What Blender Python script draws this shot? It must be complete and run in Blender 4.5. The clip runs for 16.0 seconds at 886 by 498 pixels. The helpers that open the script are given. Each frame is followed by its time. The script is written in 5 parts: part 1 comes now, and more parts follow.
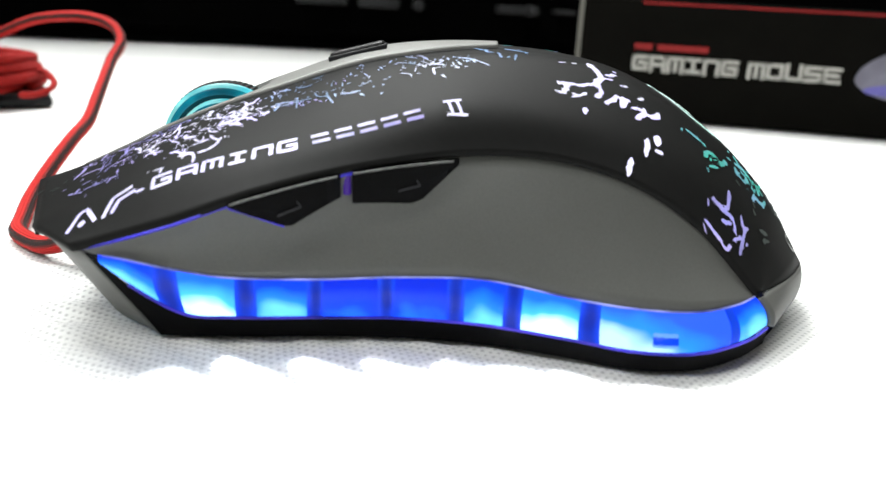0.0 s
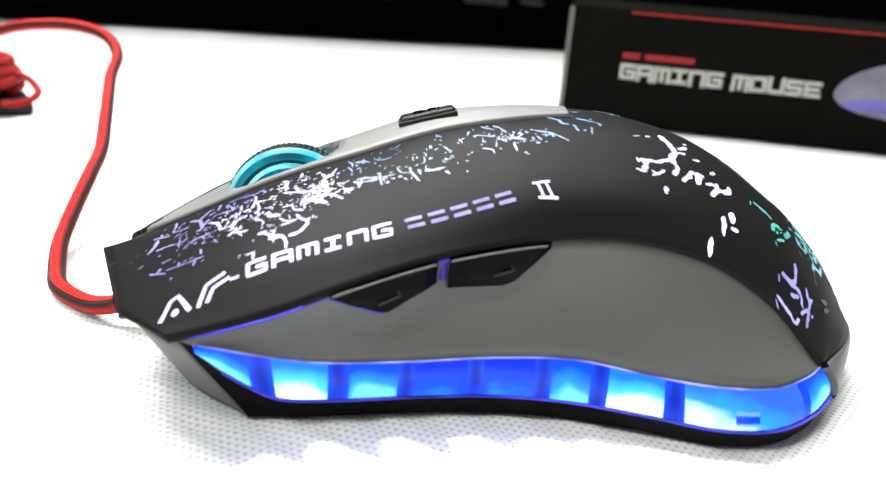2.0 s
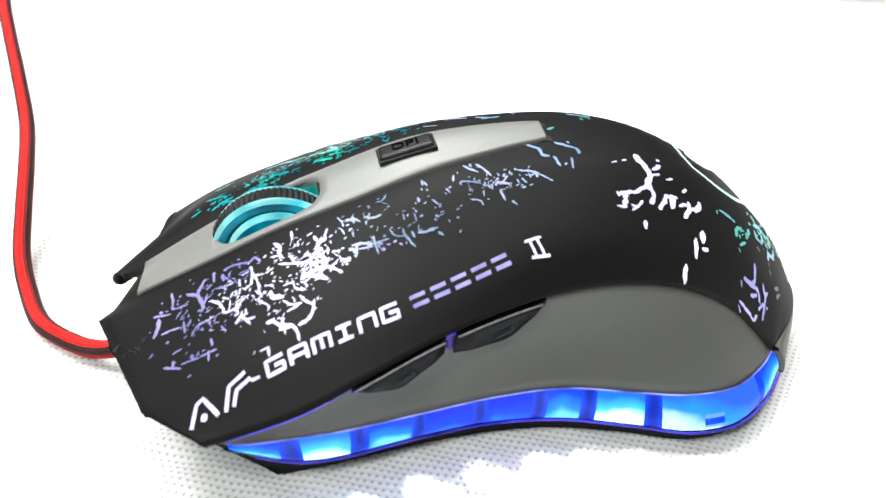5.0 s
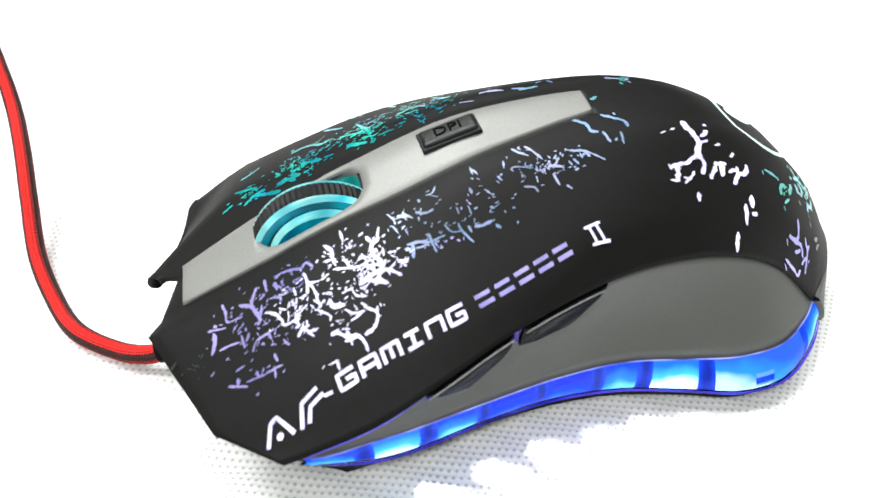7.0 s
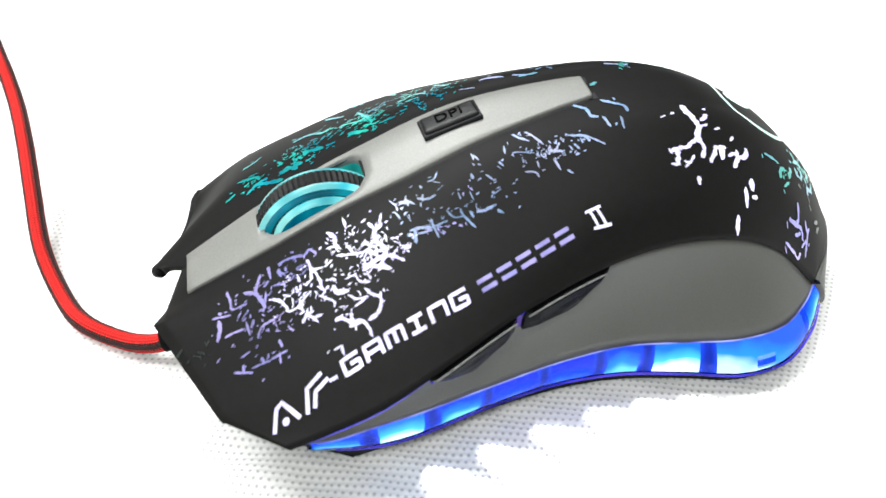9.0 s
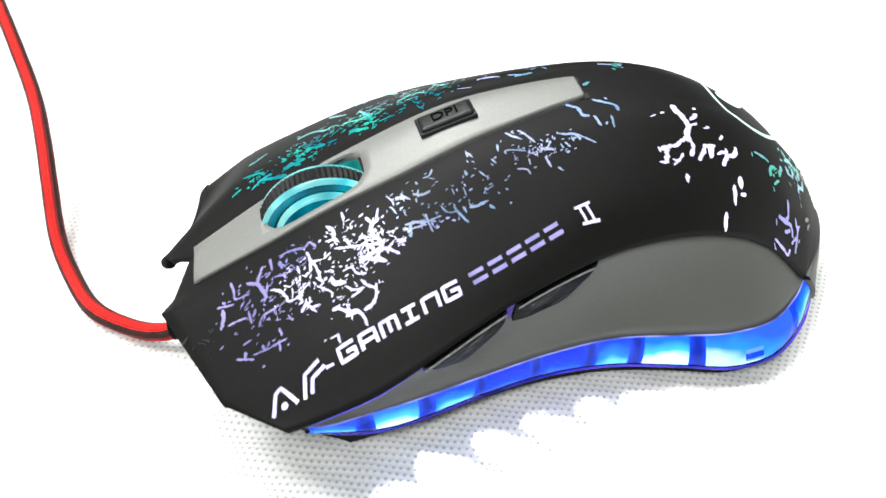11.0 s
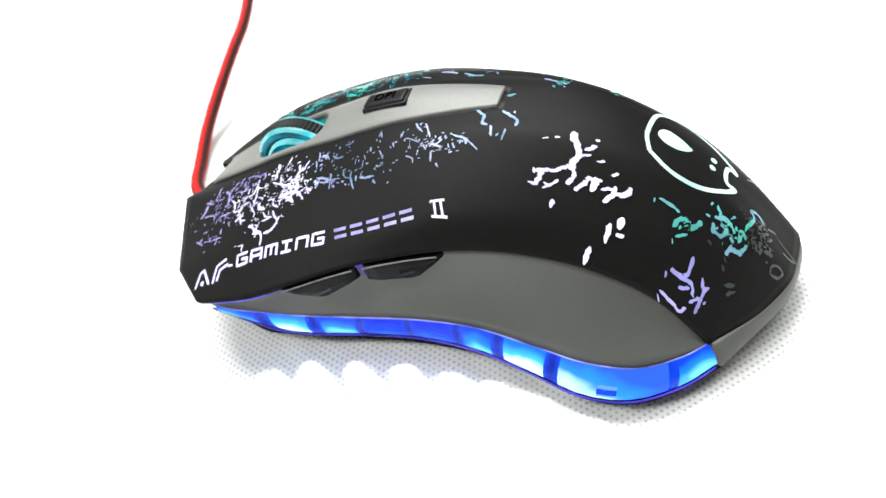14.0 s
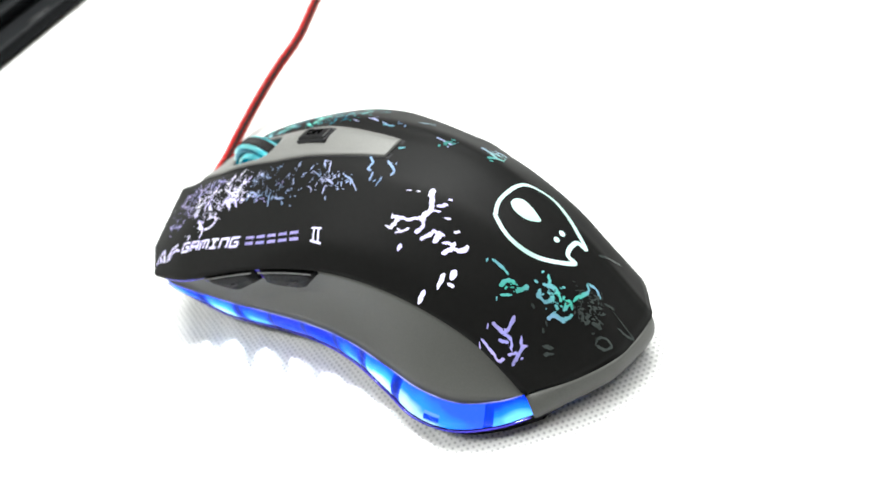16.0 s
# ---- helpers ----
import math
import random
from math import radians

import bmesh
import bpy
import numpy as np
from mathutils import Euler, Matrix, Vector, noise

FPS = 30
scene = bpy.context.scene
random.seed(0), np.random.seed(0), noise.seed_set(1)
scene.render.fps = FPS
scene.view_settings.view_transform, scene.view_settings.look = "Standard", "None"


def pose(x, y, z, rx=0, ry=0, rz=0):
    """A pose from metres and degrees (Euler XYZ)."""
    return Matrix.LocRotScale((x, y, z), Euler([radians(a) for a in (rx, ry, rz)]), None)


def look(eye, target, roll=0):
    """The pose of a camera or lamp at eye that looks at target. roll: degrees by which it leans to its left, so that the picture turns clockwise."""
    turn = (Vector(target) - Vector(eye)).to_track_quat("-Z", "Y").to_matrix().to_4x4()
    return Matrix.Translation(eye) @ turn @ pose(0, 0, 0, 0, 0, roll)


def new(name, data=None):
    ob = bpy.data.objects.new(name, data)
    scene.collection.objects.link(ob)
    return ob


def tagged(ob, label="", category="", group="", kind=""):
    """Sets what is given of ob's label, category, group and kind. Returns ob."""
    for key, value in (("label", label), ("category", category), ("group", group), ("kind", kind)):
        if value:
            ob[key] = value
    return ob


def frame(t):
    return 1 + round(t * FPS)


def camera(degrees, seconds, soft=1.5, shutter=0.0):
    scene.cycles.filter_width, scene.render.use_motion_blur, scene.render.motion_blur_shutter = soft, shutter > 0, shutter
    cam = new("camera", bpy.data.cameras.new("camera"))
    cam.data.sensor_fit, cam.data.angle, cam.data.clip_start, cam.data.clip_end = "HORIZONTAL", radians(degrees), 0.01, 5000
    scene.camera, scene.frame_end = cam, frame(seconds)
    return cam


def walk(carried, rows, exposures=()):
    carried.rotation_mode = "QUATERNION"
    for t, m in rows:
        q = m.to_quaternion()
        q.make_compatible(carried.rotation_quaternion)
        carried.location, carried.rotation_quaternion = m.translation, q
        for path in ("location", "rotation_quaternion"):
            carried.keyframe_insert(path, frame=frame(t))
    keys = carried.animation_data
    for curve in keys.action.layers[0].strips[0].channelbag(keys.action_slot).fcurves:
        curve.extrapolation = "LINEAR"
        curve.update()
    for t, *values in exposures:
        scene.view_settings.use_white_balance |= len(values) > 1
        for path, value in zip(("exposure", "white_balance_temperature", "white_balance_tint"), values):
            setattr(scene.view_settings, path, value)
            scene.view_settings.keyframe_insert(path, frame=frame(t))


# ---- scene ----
cam = camera(58.59, 16.0)
cam.data.dof.use_dof = True
cam.data.dof.focus_distance = 0.14
cam.data.dof.aperture_fstop = 21.0
PATH = [
    (0, 0.00975, -0.13435, 0.05066, 71.803, -2.908, 2.739),
    (0.5, 0.00831, -0.12974, 0.05101, 72.999, -2.689, 2.838),
    (1, 0.00766, -0.12987, 0.05168, 72.850, -2.303, 2.884),
    (1.5, -0.00570, -0.13163, 0.05713, 71.464, -3.425, 1.249),
    (2, -0.01294, -0.13013, 0.06473, 69.901, -4.378, -1.347),
    (2.5, -0.01731, -0.12138, 0.06802, 65.171, -3.952, -4.617),
    (3, -0.02210, -0.11848, 0.07855, 61.359, -3.935, -6.552),
    (3.5, -0.02613, -0.11680, 0.08568, 58.462, -3.821, -7.555),
    (4, -0.02824, -0.11801, 0.08701, 58.050, -4.272, -7.840),
    (4.5, -0.02490, -0.11273, 0.09868, 55.553, -3.104, -8.938),
    (5, -0.02717, -0.11183, 0.10498, 53.416, -3.260, -9.514),
    (7.5, -0.04052, -0.09467, 0.11483, 45.089, -1.943, -15.010),
    (8, -0.04054, -0.09596, 0.11319, 45.283, -1.921, -15.019),
    (10.5, -0.03921, -0.09943, 0.11619, 45.150, -1.101, -14.455),
    (11, -0.03747, -0.10223, 0.11709, 44.974, -0.921, -13.603),
    (11.5, -0.03025, -0.10924, 0.12030, 45.661, 0.529, -10.502),
    (12, -0.02016, -0.11420, 0.12512, 45.155, 1.759, -6.832),
    (12.5, -0.00879, -0.11450, 0.12568, 43.650, 2.609, -1.171),
    (13, 0.01139, -0.11322, 0.12888, 42.565, 5.182, 6.944),
    (13.5, 0.03236, -0.11016, 0.12714, 41.377, 8.247, 13.249),
    (14, 0.05543, -0.10816, 0.13010, 42.790, 9.506, 19.183),
    (14.5, 0.07639, -0.10269, 0.13429, 43.526, 11.159, 23.918),
    (15, 0.09084, -0.09828, 0.13274, 44.502, 11.969, 28.824),
    (15.5, 0.10522, -0.09259, 0.13741, 44.923, 12.265, 32.634),
    (16, 0.11682, -0.08785, 0.14003, 45.443, 12.064, 35.665),
]
walk(cam, [(t, pose(*row)) for t, *row in PATH], exposures=[(0, -0.12), (0.5, -0.22), (1, 0.02), (1.5, 0.20), (2, 0.24), (3, 0.10), (5, 0.05), (7.5, 0.0), (16, 0.0)])

# ---- light and world ----
world = bpy.data.worlds.new("room_light")
scene.world = world
world.use_nodes = True
world.node_tree.nodes["Background"].inputs[0].default_value = (1.0, 0.99, 0.97, 1)
world.node_tree.nodes["Background"].inputs[1].default_value = 0.3


def area_lamp(name, x, y, z, sx, sy, watts, target, color=(0.975, 1.0, 0.985)):
    data = bpy.data.lights.new(name, "AREA")
    data.shape, data.size, data.size_y, data.energy, data.color = "RECTANGLE", sx, sy, watts, color
    ob = new(name, data)
    ob.matrix_world = look((x, y, z), target)
    return ob


# unseen lamps, added overhead and placed to suit the shading on mouse and cloth
area_lamp("unseen_lamp", -0.50, 0.74, 1.55, 1.3, 0.5, 86.0, (-0.40, 0.62, 0))
area_lamp("unseen_lamp", 0.55, 0.62, 1.55, 0.9, 0.4, 20.0, (0.50, 0.55, 0))
area_lamp("unseen_lamp", -0.90, -0.85, 1.55, 0.3, 1.2, 34.0, (-0.80, -0.8, 0))


# ---- materials ----
def mat(name, color, rough=0.5, metal=0.0, grain=0.0, grain_scale=900.0, bump=0.0, bump_scale=2500.0, stain=0.0, spec=0.3, coat=0.0):
    m = bpy.data.materials.new(name)
    m.use_nodes = True
    nt = m.node_tree
    b = nt.nodes["Principled BSDF"]
    b.inputs["Base Color"].default_value = (*color, 1)
    b.inputs["Roughness"].default_value = rough
    b.inputs["Metallic"].default_value = metal
    b.inputs["Specular IOR Level"].default_value = spec
    b.inputs["Coat Weight"].default_value = coat
    co = nt.nodes.new("ShaderNodeTexCoord")
    if grain or stain:
        n1 = nt.nodes.new("ShaderNodeTexNoise")
        n1.inputs["Scale"].default_value, n1.inputs["Detail"].default_value = grain_scale, 4
        n2 = nt.nodes.new("ShaderNodeTexNoise")
        n2.inputs["Scale"].default_value, n2.inputs["Detail"].default_value = 45.0, 3
        for n in (n1, n2):
            nt.links.new(co.outputs["Object"], n.inputs["Vector"])
        r1 = nt.nodes.new("ShaderNodeMapRange")
        r1.inputs["From Min"].default_value, r1.inputs["From Max"].default_value = 0.3, 0.7
        r1.inputs["To Min"].default_value, r1.inputs["To Max"].default_value = 1 - grain, 1 + grain
        r2 = nt.nodes.new("ShaderNodeMapRange")
        r2.inputs["From Min"].default_value, r2.inputs["From Max"].default_value = 0.3, 0.7
        r2.inputs["To Min"].default_value, r2.inputs["To Max"].default_value = 1 - stain, 1 + stain
        nt.links.new(n1.outputs["Fac"], r1.inputs["Value"])
        nt.links.new(n2.outputs["Fac"], r2.inputs["Value"])
        mu = nt.nodes.new("ShaderNodeMath")
        mu.operation = "MULTIPLY"
        nt.links.new(r1.outputs[0], mu.inputs[0])
        nt.links.new(r2.outputs[0], mu.inputs[1])
        mix = nt.nodes.new("ShaderNodeVectorMath")
        mix.operation = "SCALE"
        mix.inputs[0].default_value = color
        nt.links.new(mu.outputs[0], mix.inputs["Scale"])
        nt.links.new(mix.outputs[0], b.inputs["Base Color"])
        rr = nt.nodes.new("ShaderNodeMath")
        rr.operation = "MULTIPLY"
        rr.inputs[1].default_value = rough
        nt.links.new(r2.outputs[0], rr.inputs[0])
        nt.links.new(rr.outputs[0], b.inputs["Roughness"])
    if bump:
        n3 = nt.nodes.new("ShaderNodeTexNoise")
        n3.inputs["Scale"].default_value, n3.inputs["Detail"].default_value = bump_scale, 2
        nt.links.new(co.outputs["Object"], n3.inputs["Vector"])
        bp = nt.nodes.new("ShaderNodeBump")
        bp.inputs["Strength"].default_value, bp.inputs["Distance"].default_value = bump, 0.0002
        nt.links.new(n3.outputs["Fac"], bp.inputs["Height"])
        nt.links.new(bp.outputs[0], b.inputs["Normal"])
    return m


def glow(name, color, strength, vary=0.3, vary_scale=120.0, color2=None):
    """Lit plastic: light leaves it unevenly."""
    m = bpy.data.materials.new(name)
    m.use_nodes = True
    nt = m.node_tree
    b = nt.nodes["Principled BSDF"]
    b.inputs["Base Color"].default_value = (*[0.03 * c for c in color], 1)
    b.inputs["Specular IOR Level"].default_value = 0.2
    b.inputs["Roughness"].default_value = 0.25
    co = nt.nodes.new("ShaderNodeTexCoord")
    n = nt.nodes.new("ShaderNodeTexNoise")
    n.inputs["Scale"].default_value, n.inputs["Detail"].default_value = vary_scale, 2
    nt.links.new(co.outputs["Object"], n.inputs["Vector"])
    mr = nt.nodes.new("ShaderNodeMapRange")
    mr.inputs["From Min"].default_value, mr.inputs["From Max"].default_value = 0.32, 0.68
    mr.inputs["To Min"].default_value, mr.inputs["To Max"].default_value = strength * (1 - vary), strength * (1 + vary)
    nt.links.new(n.outputs["Fac"], mr.inputs["Value"])
    nt.links.new(mr.outputs[0], b.inputs["Emission Strength"])
    if color2:
        ramp = nt.nodes.new("ShaderNodeValToRGB")
        ramp.color_ramp.elements[0].color, ramp.color_ramp.elements[1].color = (*color, 1), (*color2, 1)
        ramp.color_ramp.elements[0].position, ramp.color_ramp.elements[1].position = 0.38, 0.62
        nt.links.new(n.outputs["Color"], ramp.inputs["Fac"])
        nt.links.new(ramp.outputs[0], b.inputs["Emission Color"])
    else:
        b.inputs["Emission Color"].default_value = (*color, 1)
    return m


def lamp_plastic(name, dark, blue, hot, strength, lamp=(0.5, 0.0), spread=(0.9, 1.15), level=0.95):
    """Tinted plastic with a lamp behind it at a place of its UV: brightest there, deep colour away from it."""
    m = bpy.data.materials.new(name)
    m.use_nodes = True
    nt = m.node_tree
    b = nt.nodes["Principled BSDF"]
    b.inputs["Base Color"].default_value = (0.002, 0.004, 0.03, 1)
    b.inputs["Roughness"].default_value = 0.3
    b.inputs["Specular IOR Level"].default_value = 0.1
    uv = nt.nodes.new("ShaderNodeUVMap")
    sep = nt.nodes.new("ShaderNodeSeparateXYZ")
    nt.links.new(uv.outputs[0], sep.inputs[0])
    co = nt.nodes.new("ShaderNodeTexCoord")
    n = nt.nodes.new("ShaderNodeTexNoise")
    n.inputs["Scale"].default_value, n.inputs["Detail"].default_value = 220.0, 1
    nt.links.new(co.outputs["Object"], n.inputs["Vector"])

    def op(kind, x, y):
        k = nt.nodes.new("ShaderNodeMath")
        k.operation = kind
        for i, v in enumerate((x, y)):
            if isinstance(v, float):
                k.inputs[i].default_value = v
            else:
                nt.links.new(v, k.inputs[i])
        return k.outputs[0]

    du = op("MULTIPLY", op("SUBTRACT", sep.outputs["X"], float(lamp[0])), float(spread[0]))
    dv = op("MULTIPLY", op("SUBTRACT", sep.outputs["Y"], float(lamp[1])), float(spread[1]))
    far = op("ADD", op("MULTIPLY", du, du), op("MULTIPLY", dv, dv))
    lit = op("SUBTRACT", float(level), far)
    lit = op("ADD", lit, op("MULTIPLY", op("SUBTRACT", n.outputs["Fac"], 0.5), 0.8))
    ramp = nt.nodes.new("ShaderNodeValToRGB")
    e = ramp.color_ramp.elements
    e[0].position, e[0].color = 0.0, (*dark, 1)
    e[1].position, e[1].color = 0.90, (*hot, 1)
    k = e.new(0.60)
    k.color = (*blue, 1)
    nt.links.new(lit, ramp.inputs["Fac"])
    nt.links.new(ramp.outputs[0], b.inputs["Emission Color"])
    b.inputs["Emission Strength"].default_value = strength
    return m


def clear_cover(name, tint):
    m = bpy.data.materials.new(name)
    m.use_nodes = True
    nt = m.node_tree
    nt.nodes.remove(nt.nodes["Principled BSDF"])
    out = nt.nodes["Material Output"]
    tr = nt.nodes.new("ShaderNodeBsdfTransparent")
    tr.inputs[0].default_value = (*tint, 1)
    gl = nt.nodes.new("ShaderNodeBsdfGlossy")
    gl.inputs["Roughness"].default_value = 0.12
    fr = nt.nodes.new("ShaderNodeFresnel")
    fr.inputs["IOR"].default_value = 1.18
    mx = nt.nodes.new("ShaderNodeMixShader")
    nt.links.new(fr.outputs[0], mx.inputs[0])
    nt.links.new(tr.outputs[0], mx.inputs[1])
    nt.links.new(gl.outputs[0], mx.inputs[2])
    nt.links.new(mx.outputs[0], out.inputs["Surface"])
    return m


def cloth_material():
    """White plain-weave linen, threads about 1 mm apart."""
    m = bpy.data.materials.new("white_woven_cloth")
    m.use_nodes = True
    nt = m.node_tree
    b = nt.nodes["Principled BSDF"]
    b.inputs["Roughness"].default_value = 0.9
    b.inputs["Sheen Weight"].default_value = 0.2
    co = nt.nodes.new("ShaderNodeTexCoord")
    warp = nt.nodes.new("ShaderNodeTexNoise")
    warp.inputs["Scale"].default_value, warp.inputs["Detail"].default_value = 160.0, 3
    nt.links.new(co.outputs["Object"], warp.inputs["Vector"])
    ws = nt.nodes.new("ShaderNodeVectorMath")
    ws.operation = "SCALE"
    ws.inputs["Scale"].default_value = 0.0006
    nt.links.new(warp.outputs["Color"], ws.inputs[0])
    ad = nt.nodes.new("ShaderNodeVectorMath")
    turn = nt.nodes.new("ShaderNodeMapping")
    turn.inputs["Rotation"].default_value[2] = radians(-15.5)
    nt.links.new(co.outputs["Object"], turn.inputs["Vector"])
    nt.links.new(turn.outputs["Vector"], ad.inputs[0])
    nt.links.new(ws.outputs[0], ad.inputs[1])
    sep = nt.nodes.new("ShaderNodeSeparateXYZ")
    nt.links.new(ad.outputs[0], sep.inputs[0])

    def thread(sock, pitch):
        k = nt.nodes.new("ShaderNodeMath")
        k.operation = "MULTIPLY"
        k.inputs[1].default_value = 2 * math.pi / pitch
        nt.links.new(sock, k.inputs[0])
        s = nt.nodes.new("ShaderNodeMath")
        s.operation = "SINE"
        nt.links.new(k.outputs[0], s.inputs[0])
        return s.outputs[0]

    a, c = thread(sep.outputs["X"], 0.00205), thread(sep.outputs["Y"], 0.00138)
    pr = nt.nodes.new("ShaderNodeMath")
    pr.operation = "MULTIPLY"
    nt.links.new(a, pr.inputs[0])
    nt.links.new(c, pr.inputs[1])
    slack = nt.nodes.new("ShaderNodeMath")
    slack.operation = "MULTIPLY_ADD"
    slack.inputs[1].default_value = 0.9
    nt.links.new(warp.outputs["Fac"], slack.inputs[0])
    across = nt.nodes.new("ShaderNodeMath")
    across.operation = "ABSOLUTE"
    nt.links.new(a, across.inputs[0])
    slit = nt.nodes.new("ShaderNodeMath")
    slit.operation = "MULTIPLY_ADD"
    slit.inputs[1].default_value = 0.9
    nt.links.new(across.outputs[0], slit.inputs[0])
    nt.links.new(pr.outputs[0], slit.inputs[2])
    nt.links.new(slit.outputs[0], slack.inputs[2])
    hole = nt.nodes.new("ShaderNodeMapRange")
    hole.inputs["From Min"].default_value, hole.inputs["From Max"].default_value = 2.15, 1.25
    nt.links.new(slack.outputs[0], hole.inputs["Value"])
    big = nt.nodes.new("ShaderNodeTexNoise")
    big.inputs["Scale"].default_value, big.inputs["Detail"].default_value = 14.0, 4
    nt.links.new(co.outputs["Object"], big.inputs["Vector"])
    ramp = nt.nodes.new("ShaderNodeMixRGB")
    ramp.inputs[1].default_value, ramp.inputs[2].default_value = (0.46, 0.46, 0.455, 1), (0.78, 0.78, 0.765, 1)
    nt.links.new(hole.outputs[0], ramp.inputs[0])
    tone = nt.nodes.new("ShaderNodeMixRGB")
    tone.blend_type, tone.inputs[0].default_value = "MULTIPLY", 0.10
    nt.links.new(ramp.outputs[0], tone.inputs[1])
    nt.links.new(big.outputs["Fac"], tone.inputs[2])
    nt.links.new(tone.outputs[0], b.inputs["Base Color"])
    bp = nt.nodes.new("ShaderNodeBump")
    bp.inputs["Strength"].default_value, bp.inputs["Distance"].default_value = 0.30, 0.0003
    nt.links.new(pr.outputs[0], bp.inputs["Height"])
    nt.links.new(bp.outputs[0], b.inputs["Normal"])
    return m


def braid_material(name, main, dark, stripe=True):
    """Braided sleeve: fine diagonal threads; three dark bands run along it."""
    m = bpy.data.materials.new(name)
    m.use_nodes = True
    nt = m.node_tree
    b = nt.nodes["Principled BSDF"]
    b.inputs["Roughness"].default_value = 0.65
    b.inputs["Specular IOR Level"].default_value = 0.15
    uv = nt.nodes.new("ShaderNodeUVMap")
    sep = nt.nodes.new("ShaderNodeSeparateXYZ")
    nt.links.new(uv.outputs[0], sep.inputs[0])

    def op(kind, x, y=None, value=None):
        n = nt.nodes.new("ShaderNodeMath")
        n.operation = kind
        nt.links.new(x, n.inputs[0])
        if y is not None:
            nt.links.new(y, n.inputs[1])
        elif value is not None:
            n.inputs[1].default_value = value
        return n.outputs[0]

    along = op("MULTIPLY", sep.outputs["X"], value=2 * math.pi / 0.0011)
    around = op("MULTIPLY", sep.outputs["Y"], value=2 * math.pi * 9)
    w1 = op("SINE", op("ADD", along, around))
    w2 = op("SINE", op("SUBTRACT", along, around))
    weave = op("MULTIPLY", w1, w2)
    edge = op("ADD", op("MULTIPLY", weave, value=0.03), sep.outputs["Y"])
    turn = op("FRACT", op("MULTIPLY", edge, value=3.0))
    inside = op("LESS_THAN", turn, value=0.40)
    fleck = op("MULTIPLY", op("GREATER_THAN", weave, value=0.55), value=0.35)
    mx = nt.nodes.new("ShaderNodeMixRGB")
    mx.inputs[1].default_value, mx.inputs[2].default_value = (*main, 1), (*dark, 1)
    nt.links.new(op("MAXIMUM", inside, fleck) if stripe else fleck, mx.inputs[0])
    nt.links.new(mx.outputs[0], b.inputs["Base Color"])
    bp = nt.nodes.new("ShaderNodeBump")
    bp.inputs["Strength"].default_value, bp.inputs["Distance"].default_value = 0.6, 0.0003
    nt.links.new(weave, bp.inputs["Height"])
    nt.links.new(bp.outputs[0], b.inputs["Normal"])
    return m


RUBBER = mat("black_soft_rubber", (0.0060, 0.0060, 0.0058), 0.56, grain=0.10, bump=0.08, stain=0.06, spec=0.085)
PANEL = mat("grey_satin_plastic", (0.082, 0.083, 0.078), 0.45, grain=0.06, grain_scale=3000, bump=0.05, bump_scale=4000, stain=0.04)
STRIP = mat("silver_grey_plastic", (0.150, 0.150, 0.142), 0.48, metal=0.15, grain=0.10, grain_scale=3500, bump=0.15, bump_scale=4000, stain=0.03)
BASE = mat("black_base_plastic", (0.003, 0.003, 0.0032), 0.6, grain=0.15, bump=0.10, stain=0.08, spec=0.03)
GLOSS = mat("piano_black_plastic", (0.002, 0.002, 0.0022), 0.25, grain=0.05, stain=0.05, spec=0.03)
EDGE = mat("grey_edge_highlight", (0.10, 0.10, 0.098), 0.5, grain=0.3, grain_scale=1500)
TREAD = mat("black_wheel_rubber", (0.007, 0.007, 0.007), 0.55, grain=0.2, bump=0.2, spec=0.15)
DARK_GAP = mat("dark_gap", (0.004, 0.004, 0.006), 0.6, grain=0.2)
RIB_LIT = glow("blue_light_rib", (0.006, 0.06, 0.70), 1.4, 0.2, 160)
EDGE_SHINE = glow("pale_violet_edge_shine", (0.16, 0.20, 0.75), 0.8, 0.5, 160, (0.40, 0.44, 0.95))
EDGE_LIT = glow("pale_blue_lit_edge", (0.12, 0.30, 1.0), 1.6, 0.2, 160)
CLOTH = cloth_material()
CABLE = braid_material("red_braided_sleeve", (0.42, 0.012, 0.010), (0.020, 0.009, 0.008))
COIL = braid_material("red_braided_coil", (0.30, 0.008, 0.006), (0.05, 0.004, 0.004), stripe=False)
CARTON = mat("black_printed_carton", (0.0038, 0.0036, 0.0030), 0.55, grain=0.12, grain_scale=500, stain=0.15, bump=0.05, spec=0.01)
CARTON_SIDE = mat("grey_carton_edge", (0.11, 0.105, 0.09), 0.6, grain=0.12, stain=0.1)
WHITE_INK = mat("white_ink", (0.38, 0.37, 0.34), 0.5, grain=0.06, stain=0.05)
RED_INK = mat("red_ink", (0.22, 0.006, 0.006), 0.5, grain=0.1, stain=0.1)
GREY_INK = mat("violet_grey_ink", (0.13, 0.125, 0.16), 0.5, grain=0.1, stain=0.3)
BLUE_INK = mat("blue_violet_ink", (0.10, 0.09, 0.30), 0.5, grain=0.1, stain=0.3)
WOOD_BLACK = mat("black_lacquer", (0.0006, 0.0006, 0.0006), 0.7, grain=0.2, grain_scale=120, stain=0.2, spec=0.008)
CHARCOAL = mat("charcoal_plastic", (0.008, 0.009, 0.010), 0.4, grain=0.1, stain=0.1, spec=0.2)
KEYBOARD = mat("blue_black_plastic", (0.0036, 0.0042, 0.0050), 0.55, grain=0.1, stain=0.1, spec=0.08)
WALL = mat("painted_wall", (0.48, 0.475, 0.46), 0.8, grain=0.05, grain_scale=80, stain=0.04)
TABLE = mat("dark_wood", (0.10, 0.06, 0.035), 0.5, grain=0.3, grain_scale=60, stain=0.15)
FLOOR = mat("floor_tile", (0.32, 0.30, 0.27), 0.4, grain=0.1, grain_scale=30, stain=0.1)

